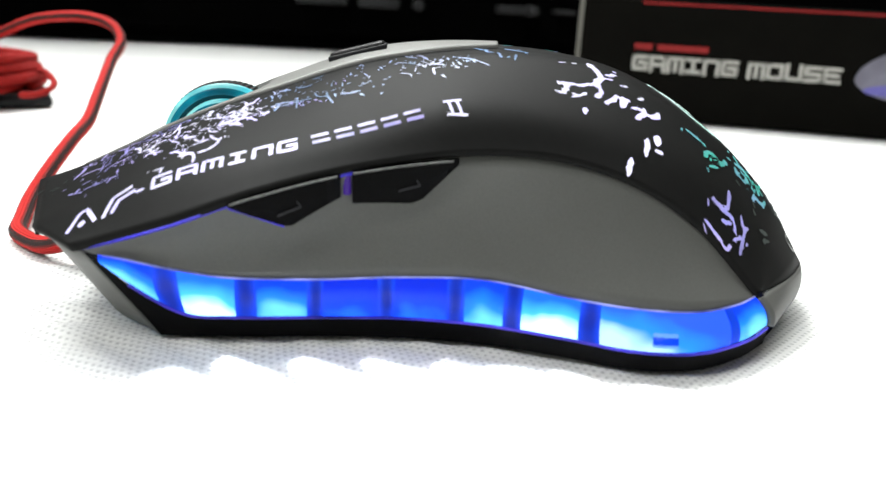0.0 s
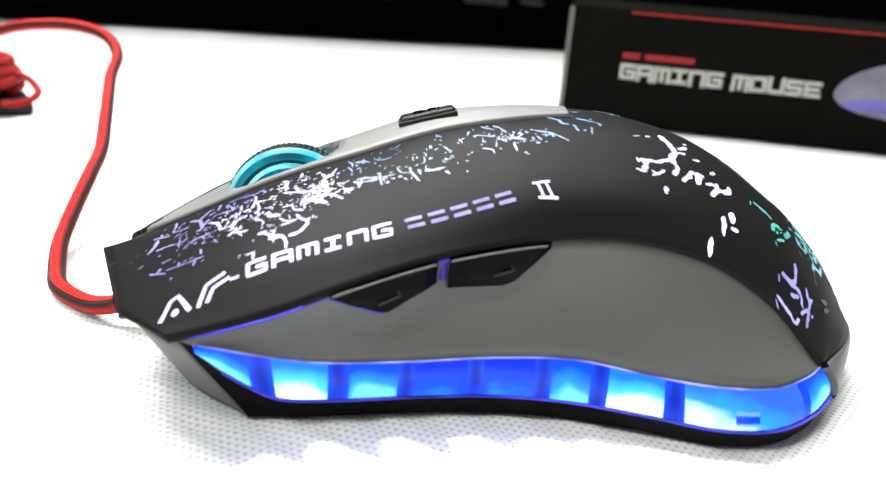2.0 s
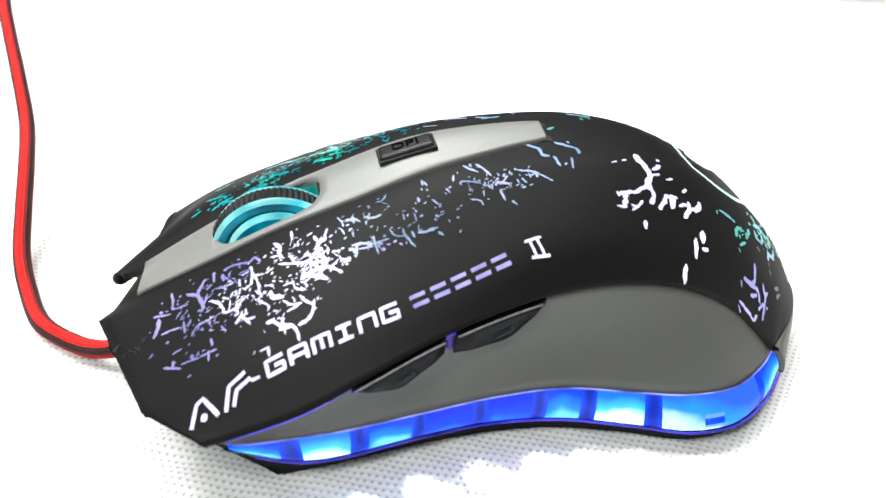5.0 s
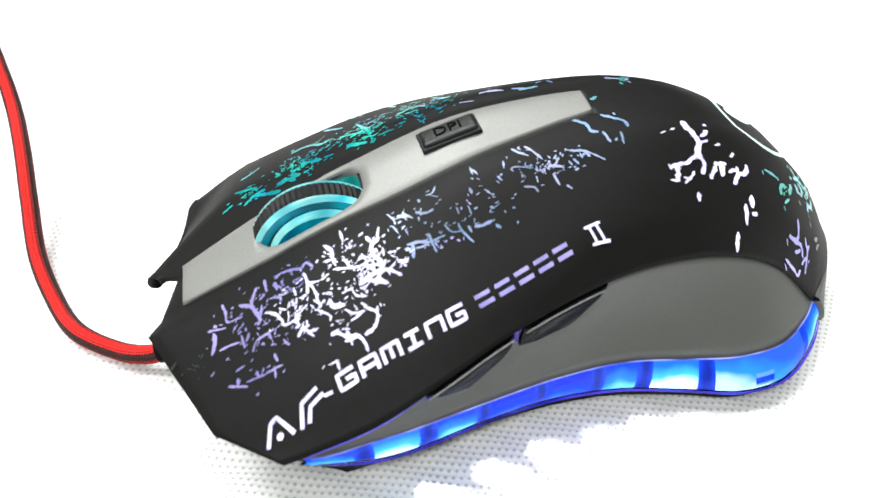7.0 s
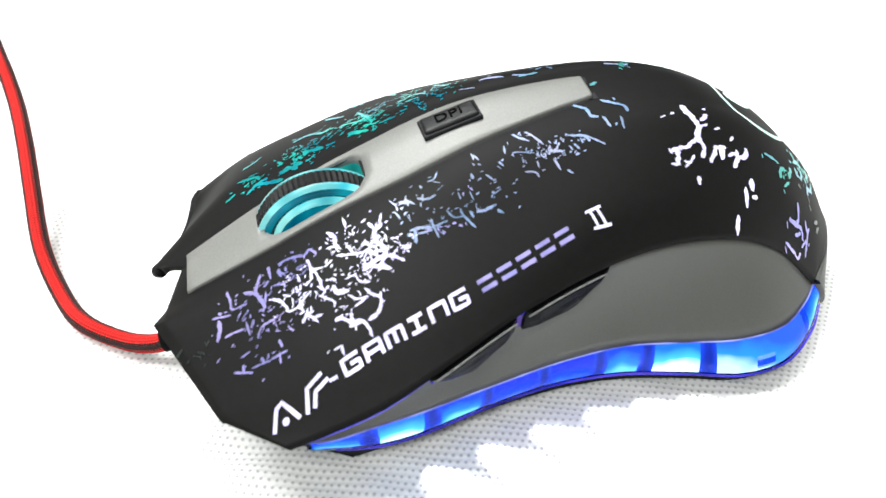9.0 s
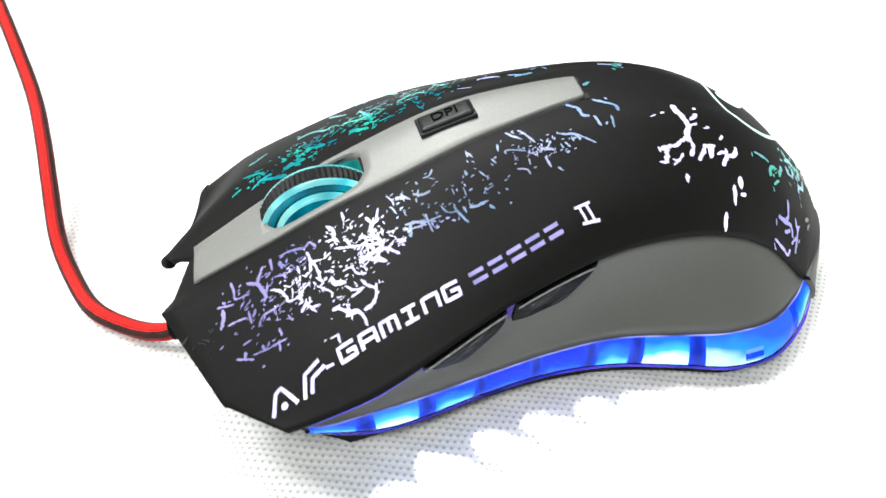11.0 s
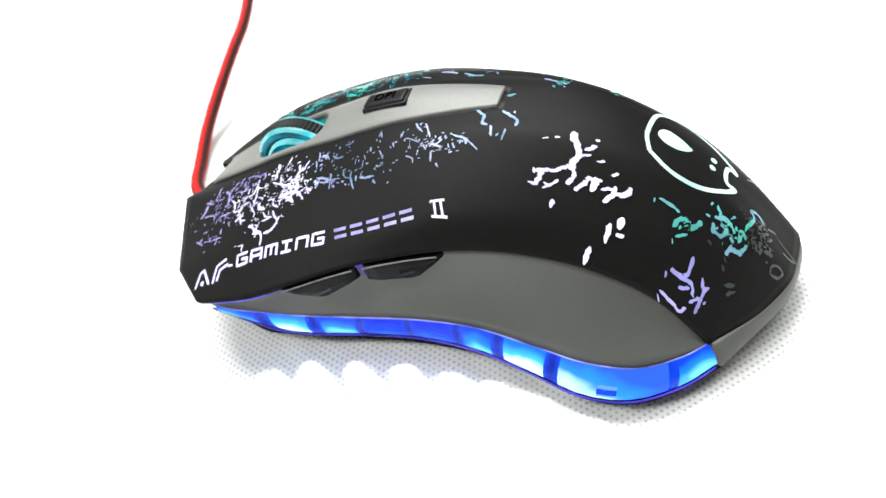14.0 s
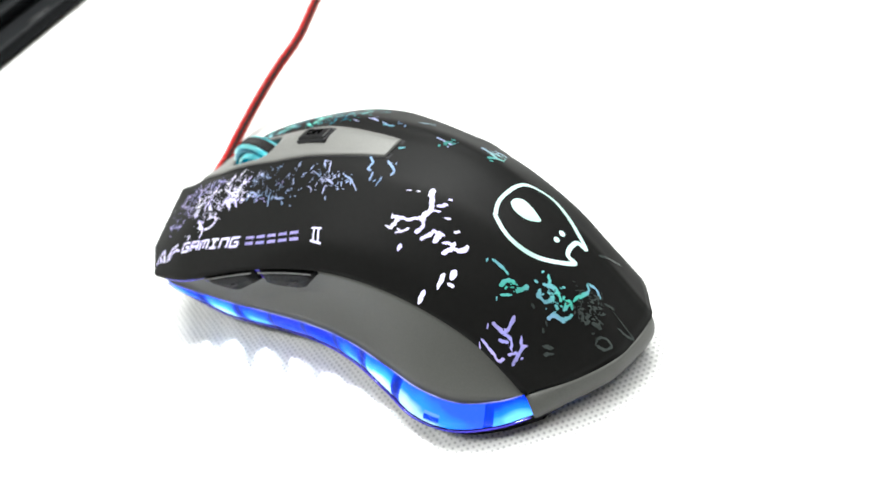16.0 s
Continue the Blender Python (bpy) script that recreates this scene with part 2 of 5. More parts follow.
WHITE_GLOW = glow("white_lit_print", (0.86, 0.86, 1.0), 1.6, 0.25, 200, (0.66, 0.62, 1.0))
VIOLET_GLOW = glow("violet_lit_print", (0.42, 0.42, 0.95), 0.95, 0.35, 160, (0.60, 0.52, 0.95))
PALE_GLOW = glow("pale_blue_lit_print", (0.34, 0.58, 0.95), 0.9, 0.4, 130, (0.62, 0.66, 0.98))
TEAL_GLOW = glow("teal_lit_print", (0.01, 0.34, 0.50), 1.0, 0.4, 160, (0.04, 0.68, 0.52))
GREEN_GLOW = glow("sea_green_lit_print", (0.10, 0.66, 0.52), 0.85, 0.4, 120, (0.30, 0.52, 0.78))
RING_GLOW = glow("mint_lit_print", (0.60, 0.95, 0.85), 1.3, 0.3, 90, (0.80, 0.93, 0.95))
DIM_GLOW = glow("dim_lit_print", (0.12, 0.15, 0.14), 0.4, 0.5, 120)
GAP_GLOW = glow("blue_lit_gap", (0.02, 0.02, 0.45), 0.8, 0.6, 70, (0.10, 0.07, 0.9))
HOT_GAP = glow("violet_blue_lit_gap", (0.22, 0.20, 0.95), 1.0, 0.5, 90, (0.07, 0.06, 0.85))
PINK_GAP = glow("violet_lit_gap", (0.10, 0.025, 0.50), 0.55, 0.3, 90)
BLUE_LIT = lamp_plastic("blue_lit_plastic", (0.004, 0.022, 0.50), (0.006, 0.050, 0.85), (0.02, 0.16, 1.0), 2.0, level=0.80)
AZURE_LIT = lamp_plastic("azure_lit_plastic", (0.004, 0.04, 0.80), (0.010, 0.17, 1.0), (0.12, 0.50, 1.0), 2.3)
HOT_LIT = lamp_plastic("pale_blue_lit_plastic", (0.010, 0.10, 0.95), (0.04, 0.34, 1.0), (0.50, 0.82, 1.0), 2.7, level=1.02)
RIB = lamp_plastic("navy_light_rib", (0.012, 0.085, 0.85), (0.010, 0.045, 0.55), (0.008, 0.026, 0.34), 1.5, lamp=(0.5, 0.45), spread=(1.7, 0.35), level=0.85)
TAIL_LIT = lamp_plastic("azure_violet_lit_plastic", (0.022, 0.09, 0.85), (0.02, 0.22, 1.0), (0.45, 0.72, 1.0), 2.1, lamp=(0.10, 0.10), spread=(1.2, 1.1), level=0.95)
WHEEL_LIT = glow("teal_lit_wheel", (0.001, 0.13, 0.24), 0.85, 0.5, 130, (0.002, 0.33, 0.42))
WHEEL_DARK = glow("deep_teal_groove", (0.002, 0.05, 0.07), 0.7, 0.5, 130)
WHEEL_RIM = glow("pale_teal_lit_rim", (0.38, 0.96, 0.92), 1.3, 0.6, 110, (0.01, 0.40, 0.50))
WELL_LIT = glow("teal_lit_well", (0.004, 0.16, 0.16), 0.7, 0.6, 110, (0.02, 0.42, 0.34))
COVER = clear_cover("clear_blue_cover", (0.86, 0.90, 1.0))


# ---- mesh helpers ----
def part(name, bm, material, parent=None, label="", smooth=True):
    me = bpy.data.meshes.new(name)
    bm.normal_update()
    for f in bm.faces:
        f.smooth = smooth
    bm.to_mesh(me)
    bm.free()
    for m in material if isinstance(material, (list, tuple)) else (material,):
        me.materials.append(m)
    ob = new(name, me)
    if parent is not None:
        ob.parent = parent
    if label:
        tagged(ob, label)
    return ob


def thing(name, label, category, group="", at=(0, 0, 0)):
    ob = new(name)
    ob.location = at
    ob.empty_display_size = 0.01
    return tagged(ob, label, category, group)


def spline(pts, t):
    """Catmull-Rom through the points; t runs from 0 to len - 1."""
    n = len(pts)
    i = min(max(int(t), 0), n - 2)
    f = t - i
    p1, p2 = Vector(pts[i]), Vector(pts[i + 1])
    p0 = Vector(pts[i - 1]) if i else 2 * p1 - p2
    p3 = Vector(pts[i + 2]) if i + 2 < n else 2 * p2 - p1
    return 0.5 * (2 * p1 + (p2 - p0) * f + (2 * p0 - 5 * p1 + 4 * p2 - p3) * f * f + (3 * p1 - p0 - 3 * p2 + p3) * f ** 3)


def sheet(fn, ss, us, thick=0.0, flip=False, lift=0.0):
    """A grid of fn(s, u); thick: a second skin that much inwards and a rim round it; lift: moved that far along its normals."""
    bm = bmesh.new()
    P = [[Vector(fn(s, u)) for u in us] for s in ss]
    N = []
    for i, s in enumerate(ss):
        row = []
        for j, u in enumerate(us):
            a = P[min(i + 1, len(ss) - 1)][j] - P[max(i - 1, 0)][j]
            b = P[i][min(j + 1, len(us) - 1)] - P[i][max(j - 1, 0)]
            n = a.cross(b)
            if n.length < 1e-12:
                k = i - 1 if i else i + 1
                a = P[min(k + 1, len(ss) - 1)][j] - P[max(k - 1, 0)][j]
                b = P[k][min(j + 1, len(us) - 1)] - P[k][max(j - 1, 0)]
                n = a.cross(b)
            n = n.normalized() * (-1 if flip else 1)
            row.append(n)
        N.append(row)
    out = [[bm.verts.new(P[i][j] + N[i][j] * lift) for j in range(len(us))] for i in range(len(ss))]

    def quad(a, b, c, d):
        if flip:
            a, b, c, d = d, c, b, a
        vs = [v for k, v in enumerate((a, b, c, d))]
        try:
            bm.faces.new(vs)
        except ValueError:
            pass

    for i in range(len(ss) - 1):
        for j in range(len(us) - 1):
            quad(out[i][j], out[i + 1][j], out[i + 1][j + 1], out[i][j + 1])
    if thick:
        inn = [[bm.verts.new(P[i][j] + N[i][j] * (lift - thick)) for j in range(len(us))] for i in range(len(ss))]
        for i in range(len(ss) - 1):
            quad(inn[i][0], inn[i + 1][0], out[i + 1][0], out[i][0])
            quad(out[i][-1], out[i + 1][-1], inn[i + 1][-1], inn[i][-1])
        for j in range(len(us) - 1):
            quad(out[0][j], out[0][j + 1], inn[0][j + 1], inn[0][j])
            quad(inn[-1][j], inn[-1][j + 1], out[-1][j + 1], out[-1][j])
    bmesh.ops.remove_doubles(bm, verts=bm.verts, dist=1e-6)
    return bm


def steps(a, b, n):
    return [a + (b - a) * i / n for i in range(n + 1)]


def slab(x0, y0, z0, x1, y1, z1, bevel=0.0, segs=2):
    bm = bmesh.new()
    bmesh.ops.create_cube(bm, size=1, matrix=Matrix.LocRotScale(((x0 + x1) / 2, (y0 + y1) / 2, (z0 + z1) / 2), None, (x1 - x0, y1 - y0, z1 - z0)))
    if bevel:
        bmesh.ops.bevel(bm, geom=list(bm.edges), offset=bevel, segments=segs, affect="EDGES", profile=0.6)
    return bm


def tube(path, r, n=12, per=6):
    """A round tube along a smooth line, with lengths along it as U and turns round it as V."""
    bm = bmesh.new()
    uv = bm.loops.layers.uv.new("UVMap")
    pts = [spline(path, i / per) for i in range((len(path) - 1) * per + 1)]
    rings, far, ref = [], [0.0], Vector((0, 0, 1))
    for i, p in enumerate(pts):
        d = (pts[min(i + 1, len(pts) - 1)] - pts[max(i - 1, 0)]).normalized()
        side = d.cross(ref).normalized()
        up = side.cross(d)
        ref = up
        if i:
            far.append(far[-1] + (p - pts[i - 1]).length)
        rings.append([bm.verts.new(p + r * (math.cos(2 * math.pi * k / n) * side + math.sin(2 * math.pi * k / n) * up)) for k in range(n)])
    for i in range(len(rings) - 1):
        for k in range(n):
            f = bm.faces.new((rings[i][k], rings[i][(k + 1) % n], rings[i + 1][(k + 1) % n], rings[i + 1][k]))
            for lo, (a, b) in zip(f.loops, ((i, k), (i, k + 1), (i + 1, k + 1), (i + 1, k))):
                lo[uv].uv = (far[a], b / n)
    bm.faces.new(rings[0])
    bm.faces.new(rings[-1][::-1])
    bmesh.ops.recalc_face_normals(bm, faces=bm.faces)
    return bm


# ---- the room ----
tagged(part("floor", slab(-2.5, -2.5, -0.8, 2.5, 2.5, -0.75), FLOOR, smooth=False), "plain pale tiled floor below the table", "floor", kind="structure")
tagged(part("ceiling", slab(-2.5, -2.5, 1.6, 2.5, 2.5, 1.65), WALL, smooth=False), "plain white painted ceiling", "ceiling", kind="structure")
for nm, q in (("wall_north", (-2.5, 2.5, -0.75, 2.5, 2.6, 1.6)), ("wall_south", (-2.5, -2.6, -0.75, 2.5, -2.5, 1.6)), ("wall_west", (-2.6, -2.6, -0.75, -2.5, 2.6, 1.6)), ("wall_east", (2.5, -2.6, -0.75, 2.6, 2.6, 1.6))):
    tagged(part(nm, slab(*q), WALL, smooth=False), "plain light painted wall", "wall", kind="structure")


# ---- table, cloth ----
def build_table():
    t = thing("table", "wooden table under a white cloth", "table", at=(0, 0.1, -0.75))
    t.rotation_euler[2] = radians(11)
    part("tabletop", slab(-1.1, -0.65, 0.72, 1.1, 0.95, 0.7485, 0.004), TABLE, t, smooth=False)
    for x in (-0.8, 0.8):
        for y in (-0.55, 0.5):
            part("leg", slab(x - 0.03, y - 0.03, 0, x + 0.03, y + 0.03, 0.72, 0.003), TABLE, t, smooth=False)


def streak_waves(p):
    """Shallow waves, shaped to imitate streaks of light and shade out from the mouse."""
    wob = 0.9 * noise.noise(Vector((p.x * 60, p.y * 60, 3.1)))
    side = max(0.0, 1 - abs(p.y + 0.036) / 0.024) * min(1.0, max(0.0, (p.x + 0.055) / 0.010)) * min(1.0, max(0.0, (0.050 - p.x) / 0.015))
    front = max(0.0, 1 - abs(p.x + 0.058) / 0.020) * min(1.0, max(0.0, (0.004 - p.y) / 0.008)) * min(1.0, max(0.0, (p.y + 0.042) / 0.008))
    a = math.sin(2 * math.pi * (p.x + 1.3 * (p.y + 0.030) + 0.0422) / 0.0100 + wob)
    b = math.sin(2 * math.pi * (p.y + 0.0070) / 0.0082 + wob)
    return 0.00062 * (0.4 * min(1.0, 1.5 * side) * a + min(1.0, 1.5 * front) * b)


def build_cloth():
    bm = bmesh.new()
    turn = Matrix.Rotation(radians(11), 3, "Z")
    xs = steps(-0.92, -0.12, 20) + steps(-0.12, 0.12, 160)[1:] + steps(0.12, 0.92, 20)[1:]
    ys = steps(-0.67, -0.22, 11) + steps(-0.22, 0.0, 120)[1:] + steps(0.0, 0.62, 22)[1:]
    n, mrow = len(xs) - 1, len(ys) - 1
    vs = []
    for y in ys:
        row = []
        for x in xs:
            p = turn @ Vector((x, y, 0)) + Vector((0, 0.1, 0))
            near = min(1.0, max(0.0, (math.hypot(p.x, p.y) - 0.12) / 0.2))
            p.z = -0.0001 + near * 0.0012 * (noise.noise(p * 9) - 0.35) + streak_waves(p)
            row.append(bm.verts.new(p))
        vs.append(row)
    for j in range(mrow):
        for i in range(n):
            bm.faces.new((vs[j][i], vs[j][i + 1], vs[j + 1][i + 1], vs[j + 1][i]))
    rim = [vs[0][i] for i in range(n + 1)] + [vs[j][n] for j in range(1, mrow + 1)] + [vs[mrow][i] for i in range(n - 1, -1, -1)] + [vs[j][0] for j in range(mrow - 1, 0, -1)]
    low = [bm.verts.new(v.co + (v.co - Vector((0, 0.1, 0))).normalized() * 0.01 - Vector((0, 0, 0.16 + 0.02 * noise.noise(v.co * 20)))) for v in rim]
    for k in range(len(rim)):
        bm.faces.new((rim[k], low[k], low[(k + 1) % len(rim)], rim[(k + 1) % len(rim)]))
    tagged(part("tablecloth", bm, CLOTH), "white plain-weave cloth spread over the table", "tablecloth")


build_table()
build_cloth()


# ---- the computer mouse ----
def mid(x):
    """The y of the mouse's middle line."""
    return 0.0034 + 0.037 * x


def far_side(x):
    """Width of the far half of the mouse against the near one."""
    return float(np.interp(x, (-0.055, -0.035, -0.020, -0.005, 0.020, 0.035, 0.052, 0.066), (0.84, 0.82, 0.86, 0.90, 0.84, 0.71, 0.56, 0.36)))


# lines along the upper shell, from the nose to the tail: its lower seam, its shoulder, between, and the middle line
SEAM = [(-0.0436, -0.0360, 0.0156), (-0.0386, -0.0362, 0.0170), (-0.0295, -0.0358, 0.0200), (-0.0200, -0.0333, 0.0235), (-0.0073, -0.0288, 0.0267), (0.0080, -0.0245, 0.0287), (0.0209, -0.0224, 0.0286), (0.0331, -0.0210, 0.0255), (0.0441, -0.0199, 0.0190), (0.0538, -0.0204, 0.0093), (0.0542, -0.0202, 0.0089)]
SHOULDER = [(-0.0524, -0.0290, 0.0154), (-0.0446, -0.0283, 0.0195), (-0.0337, -0.0276, 0.0244), (-0.0205, -0.0260, 0.0279), (-0.0076, -0.0231, 0.0311), (0.0072, -0.0197, 0.0346), (0.0210, -0.0173, 0.0345), (0.0342, -0.0152, 0.0312), (0.0466, -0.0134, 0.0254), (0.0554, -0.0130, 0.0175), (0.0616, -0.0130, 0.0096)]
BETWEEN = [(-0.0610, -0.0105, 0.0176), (-0.0478, -0.0136, 0.0227), (-0.0352, -0.0134, 0.0285), (-0.0222, -0.0117, 0.0330), (-0.0082, -0.0095, 0.0376), (0.0071, -0.0077, 0.0403), (0.0214, -0.0065, 0.0404), (0.0354, -0.0058, 0.0371), (0.0488, -0.0044, 0.0297), (0.0591, -0.0037, 0.0204), (0.0665, -0.0045, 0.0095)]
RIDGE = [(-0.0564, 0.0172), (-0.0483, 0.0227), (-0.0362, 0.0292), (-0.0232, 0.0348), (-0.0086, 0.0401), (0.0069, 0.0420), (0.0216, 0.0416), (0.0348, 0.0387), (0.0489, 0.0307), (0.0590, 0.0205), (0.0680, 0.0093)]
# the far half, which is narrower and slopes down more
FAR_BETWEEN = [(-0.0614, 0.0048, 0.0154), (-0.0476, 0.0142, 0.0223), (-0.0350, 0.0147, 0.0281), (-0.0221, 0.0147, 0.0331), (-0.0081, 0.0141, 0.0380), (0.0071, 0.0135, 0.0402), (0.0213, 0.0130, 0.0400), (0.0350, 0.0124, 0.0363), (0.0481, 0.0114, 0.0290), (0.0584, 0.0102, 0.0199), (0.0668, 0.0102, 0.0095)]
FAR_SHOULDER = [(-0.0541, 0.0240, 0.0141), (-0.0446, 0.0268, 0.0185), (-0.0338, 0.0269, 0.0231), (-0.0206, 0.0275, 0.0273), (-0.0077, 0.0269, 0.0302), (0.0072, 0.0243, 0.0322), (0.0209, 0.0222, 0.0317), (0.0340, 0.0200, 0.0296), (0.0463, 0.0176, 0.0249), (0.0552, 0.0162, 0.0177), (0.0616, 0.0166, 0.0097)]
# lines along the side: foot, lower and upper edge of the light strip
FOOT = [(-0.0339, -0.0305), (-0.0325, -0.0304), (-0.0290, -0.0300), (-0.0240, -0.0294), (-0.0120, -0.0273), (0.0, -0.0260), (0.0120, -0.0262), (0.0240, -0.0287), (0.0340, -0.0315), (0.0430, -0.0306), (0.0510, -0.0255), (0.0570, -0.0190)]
LOW = [(-0.0412, -0.0348, 0.0134), (-0.0362, -0.0338, 0.0092), (-0.0298, -0.0322, 0.0050), (-0.0229, -0.0315, 0.0046), (-0.0110, -0.0290, 0.0044), (0.0010, -0.0275, 0.0045), (0.0130, -0.0281, 0.0045), (0.0245, -0.0308, 0.0044), (0.0340, -0.0332, 0.0042), (0.0430, -0.0322, 0.0041), (0.0510, -0.0272, 0.0042), (0.0565, -0.0214, 0.0045)]
HIGH = [(-0.0412, -0.0350, 0.0142), (-0.0367, -0.0350, 0.0137), (-0.0305, -0.0331, 0.0119), (-0.0230, -0.0314, 0.0106), (-0.0110, -0.0292, 0.0104), (0.0010, -0.0277, 0.0110), (0.0130, -0.0273, 0.0112), (0.0250, -0.0281, 0.0096), (0.0340, -0.0291, 0.0090), (0.0430, -0.0280, 0.0086), (0.0500, -0.0240, 0.0086), (0.0542, -0.0202, 0.0089)]


def mirrored(p):
    return Vector((p[0], mid(p[0]) + far_side(p[0]) * (mid(p[0]) - p[1]), p[2]))


def shell(s, u):
    """The upper shell: s 0 to 10 from nose to tail, u 0 to 6 from the near seam over the middle (3) to the far seam."""
    a, b, c = spline(SEAM, s), spline(SHOULDER, s), spline(BETWEEN, s)
    r = spline([(x, 0, z) for x, z in RIDGE], s)
    d = Vector((r.x, mid(r.x), r.z))
    nose = max(0.0, 1.0 - s)
    rear = min(1.0, max(0.0, (s - 4.5) / 1.5))
    tip = spline(FAR_BETWEEN, s).lerp(Vector((-0.0618, 0.0056, 0.0142)), nose)
    down = spline(FAR_SHOULDER, s)
    near = c.lerp(d, 0.52).lerp((9 * (c + d) - b - tip) / 16, rear).lerp(Vector((-0.0591, -0.0075, 0.0172)), nose)
    beyond = d.lerp(tip, 0.48).lerp((9 * (d + tip) - c - down) / 16, rear).lerp(Vector((-0.0595, 0.0034, 0.0162)), nose)
    line = [a, b, c, near, d, beyond, tip, down, fallen(a, 0.001 * min(1.0, 0.15 + s / 3, (10.0 - s) / 2.0) + 0.0014 * nose)]
    p = spline(line, u * 8 / 6)
    if nose > 0:
        k = min(int(u * 8 / 6), 7)
        f = u * 8 / 6 - k
        p = p.lerp(line[k].lerp(line[k + 1], f), nose)
        if k == 6:
            p.x += 0.0022 * nose * math.sin(math.pi * f ** 0.7)
    return p


def fallen(p, drop):
    """The far half is narrower and slopes down more than the near one."""
    return Vector((p[0], mid(p[0]) + far_side(p[0]) * (mid(p[0]) - p[1]), p[2] - drop))


def skin(s, v, side=0):
    """The thumb side between light strip (v 0) and seam (v 1)."""
    a = spline(HIGH, s)
    b = spline(SEAM, min(9.0, s * 9 / 11))
    p = a.lerp(b, v)
    k = math.sin(math.pi * v) * math.sin(math.pi * min(1, max(0, s / 11)))
    p.y += 0.0019 * k + 0.0006 * v
    p.z -= 0.0004 * v
    return mirrored(p) if side else p


def band(s, v, side=0, swell=0.0):
    a, b = spline(LOW, s), spline(HIGH, s)
    p = a.lerp(b, v)
    d = spline(LOW, min(11.0, s + 0.1)) - spline(LOW, max(0.0, s - 0.1))
    out = Vector((d.y, -d.x, 0)).normalized()
    p += out * (0.0008 * math.sin(math.pi * v) + swell)
    return mirrored(p) if side else p


def foot_at(s):
    p = spline([(x, y, 0) for x, y in FOOT], s)
    return Vector((p.x, p.y, 0.0006))


mouse = thing("gaming_mouse", "black and grey wired mouse with lit blue strip on white cloth", "computer mouse")
SS = steps(0, 10, 60)
def pierced(bm):
    """Cuts the wheel's opening out of the shell."""
    cut = []
    for f in bm.faces:
        c = f.calc_center_median()
        if -0.0436 < c.x < -0.0245 and abs(c.y - -0.0004) < 0.0046:
            cut.append(f)
    bmesh.ops.delete(bm, geom=cut, context="FACES")
    return bm


part("upper_shell", pierced(sheet(shell, SS, steps(0, 6, 64), 0.0012, flip=False)), RUBBER, mouse, "matt black rubber-coated shell with lit cut-out prints")


def side_parts(side):
    far = bool(side)
    part("side_panel", sheet(lambda s, v: skin(s, v, side), steps(0.1, 11, 50), steps(0, 1, 10), 0.0008, flip=far), PANEL, mouse, "satin grey curved thumb panel")
    part("base_rim", sheet(lambda s, v: (mirrored if far else Vector)(foot_at(s).lerp(spline(LOW, s), v)), steps(0, 11, 50), steps(0, 1, 4), flip=far), BASE, mouse, "black plastic foot of the mouse")
    part("light_cover", sheet(lambda s, v: band(s, v, side), steps(0.05, 11, 60), steps(0, 1, 6), flip=far), COVER, mouse, "clear glossy cover of the light strip").visible_shadow = False


side_parts(0)
side_parts(1)

# lit chambers and ribs behind the cover: their ends along the middle of the strip
CHAMBERS = [(-0.0397, -0.0334, "azure"), (-0.0296, -0.0228, "hot"), (-0.0192, -0.0129, "azure"), (-0.0100, -0.0029, "blue"), (0.0001, 0.0070, "blue"), (0.0102, 0.0152, "azure"), (0.0184, 0.0259, "hot"), (0.0294, 0.0486, "tail"), (0.0508, 0.0577, "azure")]


def s_at(x):
    """The station of the light strip at x."""
    lo, hi = 0.0, 11.0
    for _ in range(30):
        m = (lo + hi) / 2
        if band(m, 0.5).x < x:
            lo = m
        else:
            hi = m
    return lo


def with_uv(bm, ns, nu):
    """Gives a grid of ns by nu faces its place on it as UV."""
    uv = bm.loops.layers.uv.new("UVMap")
    bm.faces.ensure_lookup_table()
    for k, f in enumerate(bm.faces):
        i, j = divmod(k, nu)
        for lo in f.loops:
            c = lo.vert.co
            lo[uv].uv = (0, 0)
        order = ((i, j), (i + 1, j), (i + 1, j + 1), (i, j + 1))
        for lo, (a, b) in zip(f.loops, order):
            lo[uv].uv = (a / ns, b / nu)
    return bm


def strip_lights(side):
    f = mirrored if side else Vector
    ends = []
    for x0, x1, kind in CHAMBERS[:len(CHAMBERS) - side]:
        a, b = s_at(x0 - 0.0003), s_at(x1 + 0.0003)
        ends += [a, b]
        bm = with_uv(sheet(lambda s, v: f(band(s, v, 0, -0.0004)), steps(a, b, 6), steps(0, 1, 5), flip=bool(side)), 6, 5)
        part("lit_chamber", bm, {"blue": BLUE_LIT, "azure": AZURE_LIT, "hot": HOT_LIT, "tail": TAIL_LIT}[kind], mouse, "blue lit chamber of the strip")
    for a, b in zip(ends[1:-1:2], ends[2::2]):
        part("strip_rib", with_uv(sheet(lambda s, v: f(band(s, v, 0, -0.0004)), steps(a, b, 4), steps(0, 1, 4), flip=bool(side)), 4, 4), RIB if b < s_at(0.0496) else RIB_LIT, mouse, "dark blue rib inside the light strip")


strip_lights(0)
strip_lights(1)

# lit lower lip; glowing tube imitates the highlight on the clear cover's upper edge
part("cover_edge", tube([band(q, 0.0, 0, 0.0001) for q in steps(0.9, 10.9, 60)], 0.00022, 6, 2), GAP_GLOW, mouse, "blue lit lower lip of the cover")
part("cover_edge", tube([band(q, 1.0, 0, 0.00005) for q in steps(0.4, 10.9, 60)], 0.00016, 6, 2), EDGE_SHINE, mouse, "glowing tube for the highlight on the upper cover edge")

